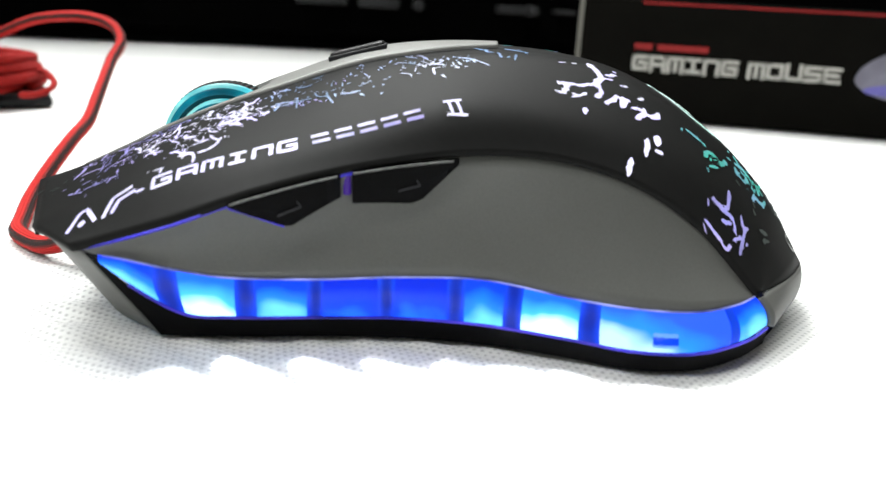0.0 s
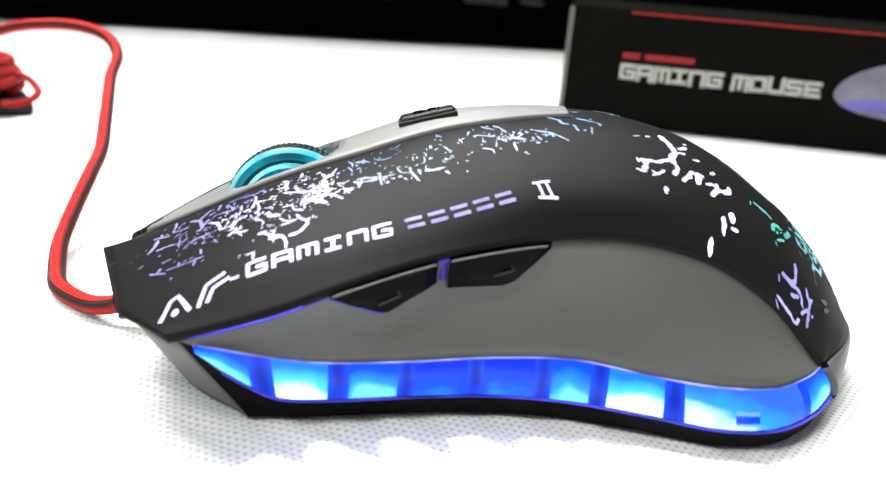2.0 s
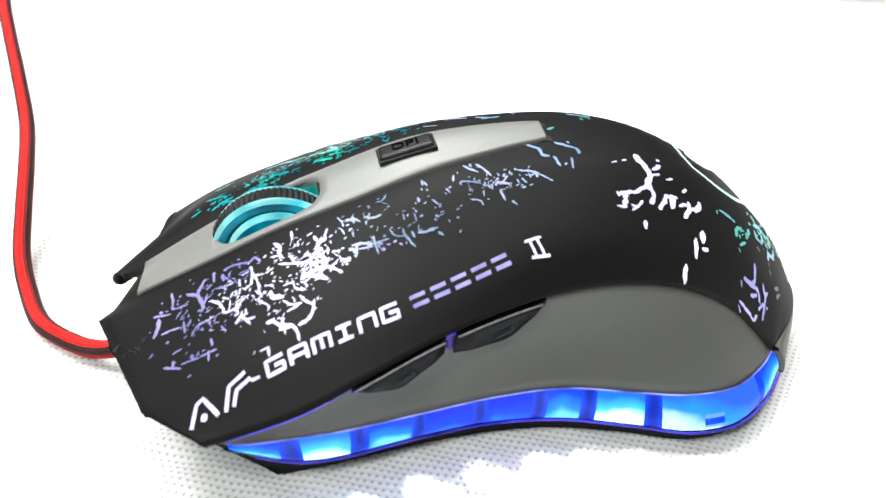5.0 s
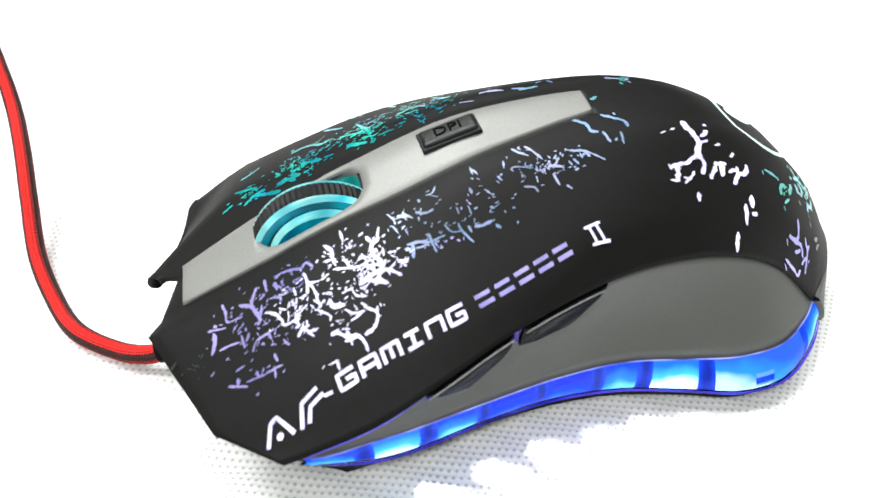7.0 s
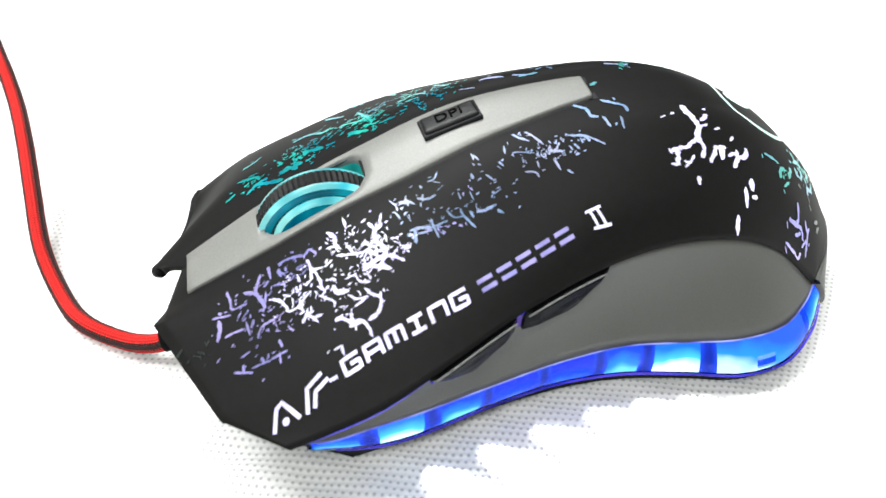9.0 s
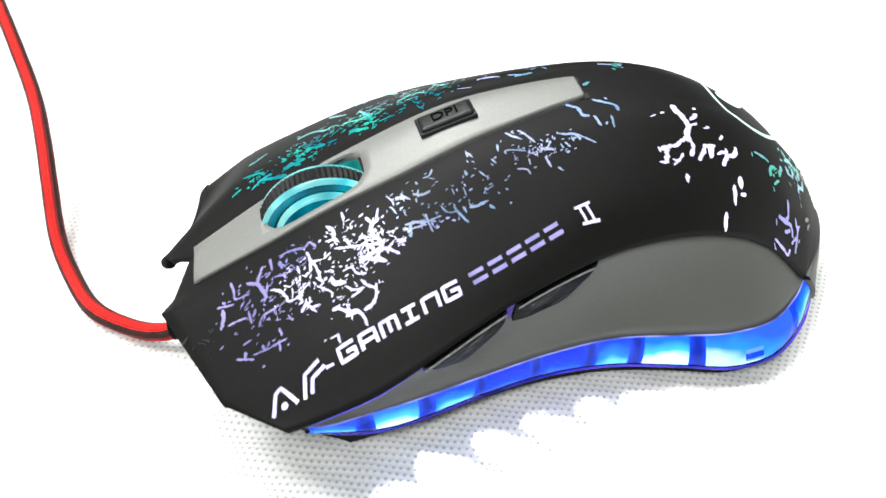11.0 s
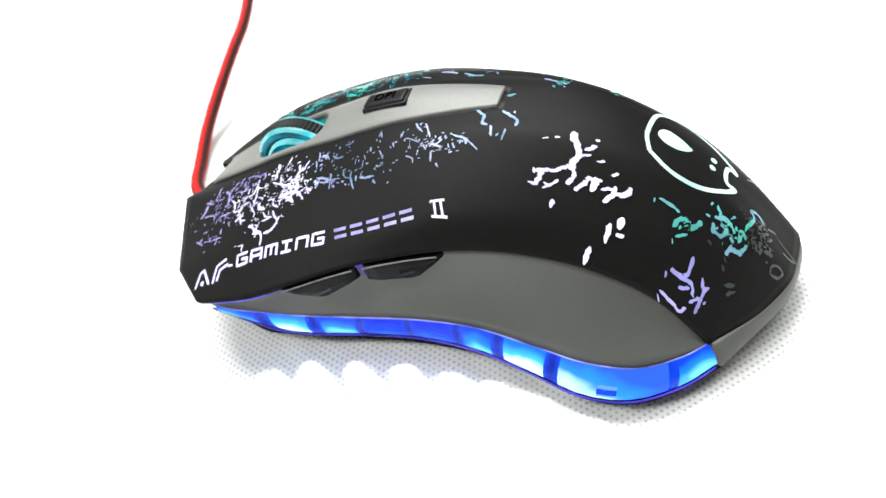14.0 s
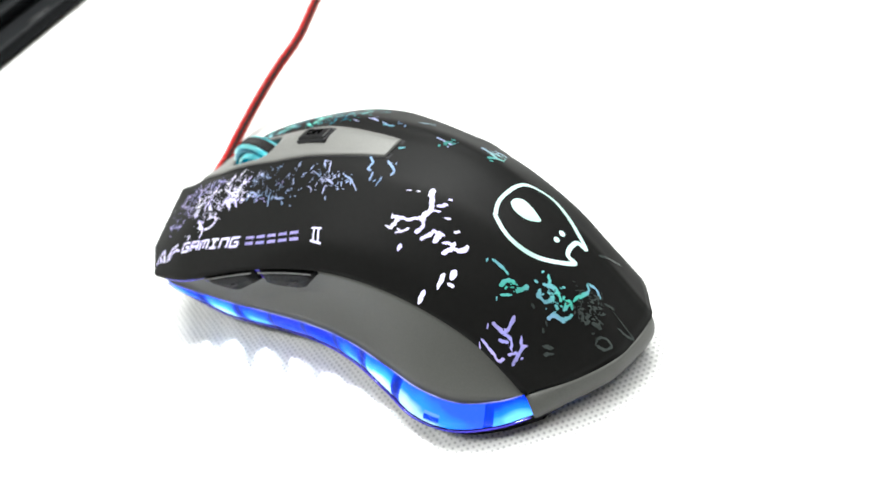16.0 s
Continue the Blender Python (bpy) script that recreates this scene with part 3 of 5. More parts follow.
# light-emitting diodes of the chambers, whose light falls in slanting beams on the cloth
for x0, x1, kind in CHAMBERS:
    m = s_at((x0 + x1) / 2 if kind != "tail" else x0 + 0.004)
    p = band(m, 0.5, 0, 0.0018)
    data = bpy.data.lights.new("strip_diode", "AREA")
    data.shape, data.size, data.size_y, data.spread = "RECTANGLE", 0.0024, 0.0064, radians(32)
    data.energy, data.color = 0.0008 if kind == "blue" else 0.0012, (0.88, 0.93, 1.0)
    lamp = new("strip_diode", data)
    lamp.location = p
    lamp.rotation_mode = "QUATERNION"
    lamp.rotation_quaternion = Vector((0.80, -0.60, -0.85)).to_track_quat("-Z", "Y")

# small clip seen through the rear of the strip
a, b = s_at(0.0366), s_at(0.0402)
part("strip_clip", sheet(lambda s, v: band(s, v, 0, -0.0001), steps(a, b, 2), steps(0.22, 0.42, 2), 0.0003, flip=False), RIB_LIT, mouse, "small dark clip inside the light strip")
part("clip_edge", sheet(lambda s, v: band(s, v, 0, -0.0001), steps(a, b, 2), steps(0.42, 0.52, 2), 0.0003, flip=False), EDGE_LIT, mouse, "pale lit edge of the clip")
part("clip_edge", sheet(lambda s, v: band(s, v, 0, -0.0001), steps(a, b, 2), steps(0.15, 0.22, 2), 0.0003, flip=False), EDGE_LIT, mouse, "pale lit edge of the clip")


# tail bumper: three lines from the strip's end round the tail
def bumper(s, v):
    lowl = [(0.0565, -0.0214, 0.0045), (0.0612, -0.0126, 0.0032), (0.0654, -0.0046, 0.0029), (0.0674, mid(0.0674), 0.0028)]
    topl = [(0.0542, -0.0202, 0.0089), (0.0613, -0.0128, 0.0096), (0.0662, -0.0045, 0.0095), (0.0676, mid(0.0676), 0.0093)]
    lowl += [mirrored(p) for p in lowl[-2::-1]]
    topl += [mirrored(p) for p in topl[-2::-1]]
    a, b = spline(lowl, s), spline(topl, s)
    p = a.lerp(b, v)
    out = Vector((p.x - 0.02, p.y - mid(p.x), 0)).normalized()
    return p + out * (0.0014 * math.sin(math.pi * (0.15 + 0.75 * v)))


# rounded front lips of the two main buttons
part("button_lip", tube([shell(0, u) + Vector((0.0007, 0, -0.0007)) for u in steps(4.25, 5.3, 12)], 0.0012, 12, 3), RUBBER, mouse, "rounded front lip of the far button")
part("button_lip", tube([shell(0, u) + Vector((0.0007, 0.0002, -0.0007)) for u in steps(0.75, 1.5, 8)], 0.0005, 10, 2), RUBBER, mouse, "rounded front lip of the near button")

part("tail_bumper", sheet(bumper, steps(0, 6, 48), steps(0, 1, 8), 0.001, flip=False), PANEL, mouse, "grey plastic band round the tail")


def tail_foot(s, v):
    lowl = [(0.0562, -0.0196, 0.0006), (0.0604, -0.0115, 0.0006), (0.0644, -0.0040, 0.0006), (0.0662, mid(0.0662), 0.0006)]
    lowl += [mirrored(p) for p in lowl[-2::-1]]
    return spline(lowl, s).lerp(bumper(s, 0), v)


part("tail_foot", sheet(tail_foot, steps(0, 6, 36), steps(0, 1, 3), flip=False), BASE, mouse, "black plastic foot of the mouse")


# sloping skirt under the nose
def skirt(s, v):
    lowl = [(-0.0339, -0.0305, 0.0006), (-0.0450, -0.0220, 0.0010), (-0.0497, -0.0094, 0.0020), (-0.0505, mid(-0.0505), 0.0024)]
    topl = [(-0.0422, -0.0344, 0.0140), (-0.0513, -0.0270, 0.0139), (-0.0571, -0.0112, 0.0145), (-0.0531, mid(-0.0531), 0.0132)]
    lowl += [mirrored(p) for p in lowl[-2::-1]]
    topl += [mirrored(p) - Vector((0, 0, 0.0028)) for p in topl[-2::-1]]
    return spline(lowl, s).lerp(spline(topl, s), v)


part("nose_skirt", sheet(skirt, steps(0, 6, 36), steps(0, 1, 5), 0.001, flip=True), PANEL, mouse, "grey sloping plastic under the nose")


def side_front(s, v):
    """Black corner between skirt and light strip."""
    a = Vector((-0.0339, -0.0305, 0.0006)).lerp(Vector((-0.0422, -0.0346, 0.0141)), s)
    b = Vector((-0.0339, -0.0307, 0.0006)).lerp(Vector((-0.0406, -0.0351, 0.0142)), s)
    return a.lerp(b, v)


for far in (0, 1):
    part("front_corner", sheet(lambda s, v: mirrored(side_front(s, v)) if far else side_front(s, v), steps(0, 1, 6), steps(0, 1, 2), flip=not far), BASE, mouse)
part("sole", sheet(lambda s, v: foot_at(s).lerp(mirrored(foot_at(s)), v), steps(0, 11, 30), steps(0, 1, 2)), BASE, mouse)


# glowing gap under the shell's edge
def gap(s, v):
    p = spline(SEAM, s)
    return p + Vector((0, 0.0007, -0.0002)) + Vector((0, -0.0001, -0.0010)) * v


part("light_gap", sheet(gap, steps(0.1, 5.0, 40), (0, 1), flip=False), GAP_GLOW, mouse, "blue light from the gap under the shell")
part("light_gap", sheet(lambda s, v: gap(s, v) + Vector((0, -0.0002, 0)), steps(0.25, 2.4, 20), (0.0, 0.75), flip=False), HOT_GAP, mouse, "white-blue light from the gap under the shell")


# ---- surface of the shell as a height field, for what lies on it ----
from mathutils.bvhtree import BVHTree

_s, _u = steps(0, 10, 120), steps(0, 6, 96)
_v = [shell(s, u) for s in _s for u in _u]
_f = [(i * 97 + j, (i + 1) * 97 + j, (i + 1) * 97 + j + 1, i * 97 + j + 1) for i in range(120) for j in range(96)]
TREE = BVHTree.FromPolygons(_v, _f)


def onto(x, y, lift=0.0):
    p, n, *_ = TREE.ray_cast(Vector((x, y, 0.2)), Vector((0, 0, -1)))
    if p is None:
        p, n, *_ = TREE.find_nearest(Vector((x, y, 0.02)))
    if n.z < 0:
        n = -n
    return p + n * lift


# ---- grey centre strip with wheel and button ----
STRIP_X = (-0.0553, -0.0482, -0.0401, -0.03, -0.019, -0.012, -0.003, 0.0039, 0.0084, 0.0113, 0.0128)


def strip_half(x):
    return float(np.interp(x, STRIP_X, (0.0047, 0.0049, 0.0054, 0.0056, 0.0057, 0.0054, 0.0046, 0.0039, 0.0034, 0.0031, 0.0028)))


def strip_mid(x):
    return float(np.interp(x, STRIP_X, (-0.0018, -0.0016, -0.0012, -0.0001, 0.0006, 0.001, 0.0016, 0.0021, 0.0025, 0.0027, 0.0029)))


# opening for the wheel
HOLE_X0, HOLE_X1 = -0.0419, -0.0250


def hole(x):
    """Middle and half width of the wheel's opening at x."""
    t = min(1.0, max(0.0, (x - HOLE_X0) / (HOLE_X1 - HOLE_X0)))
    h = 0.0043 * max(0.0, 1 - abs(2 * t - 1) ** 5) ** 0.4
    return -0.0013 + 0.0016 * t, max(0.0018, h)


WHEEL_X, WHEEL_Z, WHEEL_R = -0.0322, 0.0227, 0.0115


def build_centre():
    bm = bmesh.new()
    xs = steps(-0.0553, HOLE_X0, 10) + steps(HOLE_X0, HOLE_X0 + 0.003, 8)[1:] + steps(HOLE_X0 + 0.003, HOLE_X1 - 0.003, 14)[1:] + steps(HOLE_X1 - 0.003, HOLE_X1, 8)[1:] + steps(HOLE_X1, 0.0108, 24)[1:] + steps(0.0108, 0.0128, 6)[1:]
    rows = []
    for x in xs:
        m, h = hole(x)
        e0, e1 = strip_mid(x) - strip_half(x), strip_mid(x) + strip_half(x)
        lo, hi = max(m - h, e0 + 0.0008), min(m + h, e1 - 0.0008)
        ys = (e0, e0 + 0.0003, (e0 + lo) / 2, lo, lo + (hi - lo) / 3, hi - (hi - lo) / 3, hi, (e1 + hi) / 2, e1 - 0.0003, e1)
        rows.append([bm.verts.new(onto(x, y) + Vector((0, 0, 0.0007 if 0 < j < 9 else 0.0004))) for j, y in enumerate(ys)])
    for (xa, ra), (xb, rb) in zip(zip(xs, rows), list(zip(xs, rows))[1:]):
        for j in range(9):
            if 3 <= j < 6 and HOLE_X0 < (xa + xb) / 2 < HOLE_X1:
                continue
            bm.faces.new((ra[j], rb[j], rb[j + 1], ra[j + 1]))
    edges = [e for e in bm.edges if len(e.link_faces) == 1]
    r = bmesh.ops.extrude_edge_only(bm, edges=edges)
    for v in (g for g in r["geom"] if isinstance(g, bmesh.types.BMVert)):
        v.co.z -= 0.0016
    bmesh.ops.delete(bm, geom=[v for v in bm.verts if not v.link_faces], context="VERTS")
    bmesh.ops.recalc_face_normals(bm, faces=bm.faces)
    part("centre_strip", bm, STRIP, mouse, "silver-grey plastic strip down the middle")
    # dark gap along both edges and round the rear end
    bm = bmesh.new()
    for side in (-1, 1):
        prev = None
        for x in steps(-0.0543, 0.0132, 50):
            w = strip_half(x) * (1 if x < 0.0128 else 0.6)
            pair = [bm.verts.new(onto(x, strip_mid(x) + side * (w + d), 0.00012)) for d in (-0.0004, 0.00035)]
            if prev:
                bm.faces.new((prev[0], pair[0], pair[1], prev[1]))
            prev = pair
    q = [onto(x, y, 0.0001) for x, y in ((0.0125, -0.0002), (0.0138, -0.0002), (0.0138, 0.0058), (0.0125, 0.0060))]
    bm.faces.new([bm.verts.new(v) for v in q])
    bmesh.ops.recalc_face_normals(bm, faces=bm.faces)
    part("strip_gap", bm, DARK_GAP, mouse, "dark gap round the centre strip")


build_centre()


def ring_solid(profile, n=64, rib=0.0):
    """Turn a profile of (offset along y, radius) round the wheel's axle."""
    bm = bmesh.new()
    rings = []
    for k in range(n):
        a = 2 * math.pi * k / n
        g = rib if k % 2 else 0.0
        rings.append([bm.verts.new(((r - (g if r > WHEEL_R * 0.93 else 0)) * math.cos(a), y, (r - (g if r > WHEEL_R * 0.93 else 0)) * math.sin(a))) for y, r in profile])
    for k in range(n):
        for j in range(len(profile) - 1):
            bm.faces.new((rings[k][j], rings[k][j + 1], rings[(k + 1) % n][j + 1], rings[(k + 1) % n][j]))
    bmesh.ops.recalc_face_normals(bm, faces=bm.faces)
    return bm


def build_wheel():
    w = part("scroll_wheel", ring_solid([(-0.0006, 0.0085), (-0.0006, 0.0113), (-0.0002, 0.0115), (0.0020, 0.0115), (0.0024, 0.0113), (0.0024, 0.0085)], 150, 0.00022), TREAD, mouse, "scroll wheel with ribbed black rubber tread", smooth=False)
    y = -0.0010
    w.location = (WHEEL_X, y, WHEEL_Z)
    for o, sgn in ((-0.0006, -1), (0.0024, 1)):
        part("wheel_rim", ring_solid([(o, 0.0112), (o + sgn * 0.0005, 0.0112), (o + sgn * 0.0008, 0.0108), (o + sgn * 0.0009, 0.0105)], 64), WHEEL_RIM, w, "glowing pale rim")
        part("wheel_disc", ring_solid([(o + sgn * 0.0009, 0.0105), (o + sgn * 0.0012, 0.0100), (o + sgn * 0.0012, 0.0094)], 48), WHEEL_LIT, w, "glowing teal wheel disc")
        part("wheel_groove", ring_solid([(o + sgn * 0.0012, 0.0094), (o + sgn * 0.0006, 0.0092), (o + sgn * 0.0006, 0.0087)], 48), WHEEL_DARK, w, "dim teal groove of the wheel")
        part("wheel_rim", ring_solid([(o + sgn * 0.0006, 0.0087), (o + sgn * 0.0016, 0.0086), (o + sgn * 0.0018, 0.0081)], 64), WHEEL_RIM, w, "glowing pale rim")
        part("wheel_disc", ring_solid([(o + sgn * 0.0018, 0.0081), (o + sgn * 0.0014, 0.0070), (o + sgn * 0.0018, 0.0050), (o + sgn * 0.0018, 0.0002)], 48), WHEEL_LIT, w, "glowing teal wheel disc")
    # bucket round the wheel
    bm = bmesh.new()
    rim = []
    for k in range(36):
        t = (1 - math.cos(2 * math.pi * (k + 0.5) / 36)) / 2
        x = HOLE_X0 - 0.0002 + (HOLE_X1 - HOLE_X0 + 0.0004) * t
        m, h = hole(x)
        rim.append((x, m + (h + 0.0002) * (1 if k < 18 else -1)))
    top = [bm.verts.new(onto(x, y, 0.0)) for x, y in rim]
    low = [bm.verts.new((x, y, 0.0165)) for x, y in rim]
    for k in range(36):
        bm.faces.new((top[k], top[(k + 1) % 36], low[(k + 1) % 36], low[k]))
    bm.faces.new(low)
    bmesh.ops.recalc_face_normals(bm, faces=bm.faces)
    part("wheel_well", bm, WELL_LIT, mouse, "lit walls of the wheel opening", smooth=False)


build_wheel()


def build_dpi():
    xm = -0.0104
    p = onto(xm, 0.0020)
    q = onto(xm + 0.004, 0.0020) - onto(xm - 0.004, 0.0020)
    tilt = -math.atan2(q.z, q.x)
    bm = slab(-0.0047, -0.00205, -0.0010, 0.0047, 0.00205, 0.0014, 0.0008, 4)
    b = part("dpi_button", bm, mat("worn_black_plastic", (0.006, 0.006, 0.0065), 0.42, grain=0.2, bump=0.5, bump_scale=1500, spec=0.2), mouse, "black glossy speed button with embossed letters")
    b.matrix_basis = Matrix.Translation(p) @ Matrix.Rotation(tilt, 4, "Y") @ Matrix.Rotation(radians(2.5), 4, "Z")
    seat = part("button_seat", slab(-0.0050, -0.00235, -0.0010, 0.0050, 0.00235, 0.0008, 0.0003, 2), DARK_GAP, mouse, "dark recess round the speed button")
    seat.matrix_basis = b.matrix_basis
    cu = bpy.data.curves.new("letters", "FONT")
    cu.body, cu.size, cu.extrude, cu.align_x, cu.align_y = "DPI", 0.0026, 0.00018, "CENTER", "CENTER"
    tmp = new("letters", cu)
    me = bpy.data.meshes.new_from_object(tmp.evaluated_get(bpy.context.evaluated_depsgraph_get()))
    bpy.data.objects.remove(tmp)
    me.materials.append(GLOSS)
    o = new("embossed_letters", me)
    o.parent = b
    o.matrix_basis = Matrix.Translation((0, 0, 0.0014)) @ Matrix.Diagonal((1.25, 1, 1, 1))


build_dpi()


# thumb buttons along the seam
def seam_at(x):
    lo, hi = 0.0, 9.0
    for _ in range(30):
        m = (lo + hi) / 2
        if spline(SEAM, m).x < x:
            lo = m
        else:
            hi = m
    return spline(SEAM, lo)


def blade(x0, x1, depths):
    """A thumb button from x0 to x1, that hangs so deep below the seam; a wedge that stands out of the side."""
    bm = bmesh.new()
    n = 18
    lines = []
    for i in range(n + 1):
        f = i / n
        p = seam_at(x0 + (x1 - x0) * f)
        d = float(np.interp(f, *zip(*depths)))
        lean = 0.10 * d
        o = min(1.0, f / 0.18, (1 - f) / 0.10)
        lines.append([p + Vector((0, 0.0020, -0.0005)), p + Vector((0, 0.0002 - 0.0006 * o, -0.0006)), p + Vector((0, 0.0002 - 0.0010 * o, -0.0011)), p + Vector((0, 0.0002 - 0.0009 * o + 0.5 * lean, -0.0011 - d * 0.5)), p + Vector((0, 0.0002 - 0.0006 * o + lean, -0.0011 - d * 0.93)), p + Vector((0, 0.0004 + lean, -0.0011 - d)), p + Vector((0, 0.003, -0.0011 - d))])
    vs = [[bm.verts.new(q) for q in row] for row in lines]
    for i in range(n):
        for j in range(6):
            bm.faces.new((vs[i][j], vs[i][j + 1], vs[i + 1][j + 1], vs[i + 1][j]))
    bm.faces.new(vs[0][::-1])
    bm.faces.new(vs[-1])
    bmesh.ops.recalc_face_normals(bm, faces=bm.faces)
    return bm


part("thumb_button", blade(-0.0224, -0.0082, [(0, 0.0002), (0.48, 0.0052), (0.56, 0.0054), (1, 0.0030)]), GLOSS, mouse, "glossy black wedge-shaped thumb button", smooth=False)
part("thumb_button", blade(-0.0066, 0.0080, [(0, 0.0042), (0.55, 0.0056), (0.66, 0.0052), (1, 0.0004)]), GLOSS, mouse, "glossy black wedge-shaped thumb button", smooth=False)
def bevel(x0, x1):
    return tube([seam_at(x) + Vector((0, -0.0006, -0.0008)) for x in steps(x0, x1, 8)], 0.00016, 6, 2)


# light grey tubes that imitate the highlight along each button's bevelled edge
part("button_edge", bevel(-0.0220, -0.0084), EDGE, mouse, "grey line for the highlight on the thumb button edge")
part("button_edge", bevel(-0.0064, 0.0072), EDGE, mouse, "grey line for the highlight on the thumb button edge")


def under_edge(x0, x1, d0, d1):
    """Line along the lower edge of a thumb button."""
    pts = []
    for k in range(7):
        f = k / 6
        d = d0 + (d1 - d0) * f
        pts.append(seam_at(x0 + (x1 - x0) * f) + Vector((0, 0.0001 + 0.10 * d, -0.0011 - d)))
    return tube(pts, 0.00011, 6, 2)


part("button_glow", under_edge(-0.0224, -0.0155, 0.0002, 0.0052), GAP_GLOW, mouse, "blue light round the thumb button")


def engraved(x, deep):
    """Small slanting mark in a thumb button."""
    bm = bmesh.new()
    n = Vector((0, -0.00095, 0))
    a, b = seam_at(x), seam_at(x + 0.0030)
    for p, q in ((a + Vector((0, 0, -deep - 0.0004)), b + Vector((0, 0, -deep))), (b + Vector((-0.0006, 0, -deep + 0.0007)), b + Vector((0, 0, -deep)))):
        lean = Vector((0, 0.05 * (deep - 0.0011), 0))
        vs = [p + n + lean, q + n + lean, q + n + lean + Vector((0, 0.0, -0.0004)), p + n + lean + Vector((0, 0.0, -0.0004))]
        bm.faces.new([bm.verts.new(v) for v in vs])
    bmesh.ops.recalc_face_normals(bm, faces=bm.faces)
    return bm


part("engraved_mark", engraved(-0.0160, 0.0036), DARK_GAP, mouse, "small engraved mark", smooth=False)
part("engraved_mark", engraved(-0.0002, 0.0036), DARK_GAP, mouse, "small engraved mark", smooth=False)
p = seam_at(-0.0074)
part("button_light", slab(p.x - 0.0005, p.y + 0.0008, p.z - 0.0040, p.x + 0.0005, p.y + 0.0026, p.z - 0.0006, 0.0002, 1), PINK_GAP, mouse, "violet light between the thumb buttons", smooth=False)


# ---- cable ----
CABLE_LINE = [(-0.0546, -0.0022, 0.0070), (-0.0597, -0.0029, 0.0055), (-0.0638, -0.0020, 0.0036), (-0.0694, 0.0013, 0.0021), (-0.0767, 0.0076, 0.0019), (-0.0812, 0.0166, 0.0016), (-0.0847, 0.0273, 0.0037), (-0.0862, 0.0395, 0.0079), (-0.0878, 0.0525, 0.0115), (-0.0906, 0.0667, 0.0136), (-0.0953, 0.0832, 0.0179), (-0.1037, 0.1110, 0.0245), (-0.1066, 0.1255, 0.0292), (-0.1122, 0.1328, 0.0336), (-0.1214, 0.1373, 0.0356), (-0.1323, 0.1406, 0.0355), (-0.1488, 0.1476, 0.0328), (-0.1721, 0.1621, 0.0251), (-0.1888, 0.1782, 0.0209), (-0.2035, 0.1994, 0.0188)]
tagged(part("mouse_cable", tube(CABLE_LINE, 0.0017, 14, 8), CABLE), "red braided cable with dark stripes, lying on the cloth", "cable")
part("cable_boot", tube([(-0.0535, -0.0020, 0.0072), (-0.0590, -0.0028, 0.0058), (-0.0620, -0.0028, 0.0050)], 0.0022, 14, 4), BASE, mouse, "short black rubber boot at the nose")


def coil_line(turns, r, z0):
    """A flat wound bundle: three layers high, then a second row inside."""
    pts = []
    for k in range(turns * 16 + 1):
        a, t = 2 * math.pi * k / 16, k / 16
        layer = abs((t + 3) % 6 - 3)
        rr = r - 0.0016 * (t // 3) + 0.0014 * math.sin(t * 1.9 + a) + 0.0008 * noise.noise(Vector((t * 3.1, 1.7, 0)))
        pts.append((rr * math.cos(a), 0.95 * rr * math.sin(a), z0 + 0.0034 * layer + 0.0006 * math.sin(2 * a + t)))
    return pts


coil = thing("cable_coil", "spare red braided cable wound into a flat coil", "cable coil", at=(-0.1930, 0.1650, 0.0058))
part("winding", tube(coil_line(9, 0.0320, 0.0018), 0.0018, 10, 2), COIL, coil, "red wound cable")
part("cable_end", tube([(0.0280, 0.0140, 0.0070), (0.0340, 0.0040, 0.0075), (0.0420, -0.0050, 0.0075), (0.0480, -0.0120, 0.0050), (0.0480, -0.0170, 0.0030), (0.0440, -0.0200, 0.0015), (0.0390, -0.0190, 0.0010)], 0.0012, 10, 4), COIL, coil, "thin red loop that hangs out of the coil")
case = thing("black_case", "flat black plastic case under the coiled cable", "case", at=(-0.2077, 0.1603, 0.0002))
case.rotation_euler[2] = radians(34)
part("case_body", slab(-0.0480, -0.0285, 0, 0.0480, 0.0285, 0.0042, 0.0016, 3), CHARCOAL, case)
part("case_lid", slab(-0.0475, -0.0280, 0.0042, 0.0475, 0.0280, 0.0056, 0.0006, 2), CHARCOAL, case)

# ---- carton ----
box = thing("carton", "black mouse carton with white and red print standing on the cloth", "box", at=(0.0532, 0.2285, 0.0002))
box.rotation_euler[2] = radians(-12.0)
box.scale = (0.865, 0.865, 0.865)
BH, BL, BD = 0.0590, 0.2050, 0.1300
part("carton_body", slab(0, 0, 0.0004, BL, BD, BH, 0.0012, 2), CARTON, box, smooth=False)
part("side_flap", slab(-0.0006, 0.0008, 0.003, 0.0004, BD - 0.002, BH - 0.0015), CARTON_SIDE, box, "pale grey end flap", smooth=False)
part("edge_strip", slab(-0.0007, -0.0004, 0.002, 0.0016, 0.0008, BH - 0.001), CARTON_SIDE, box, "pale grey folded edge", smooth=False)
part("red_line", slab(0.030, -0.0003, BH - 0.0022, BL - 0.001, 0.0006, BH - 0.0012), RED_INK, box, "thin red line along the top edge", smooth=False)
for x0, x1 in ((0.0284, 0.0372), (0.0395, 0.0640)):
    part("red_print", slab(x0, -0.0003, 0.0349, x1, 0.0004, 0.0378), RED_INK, box, "red print", smooth=False)


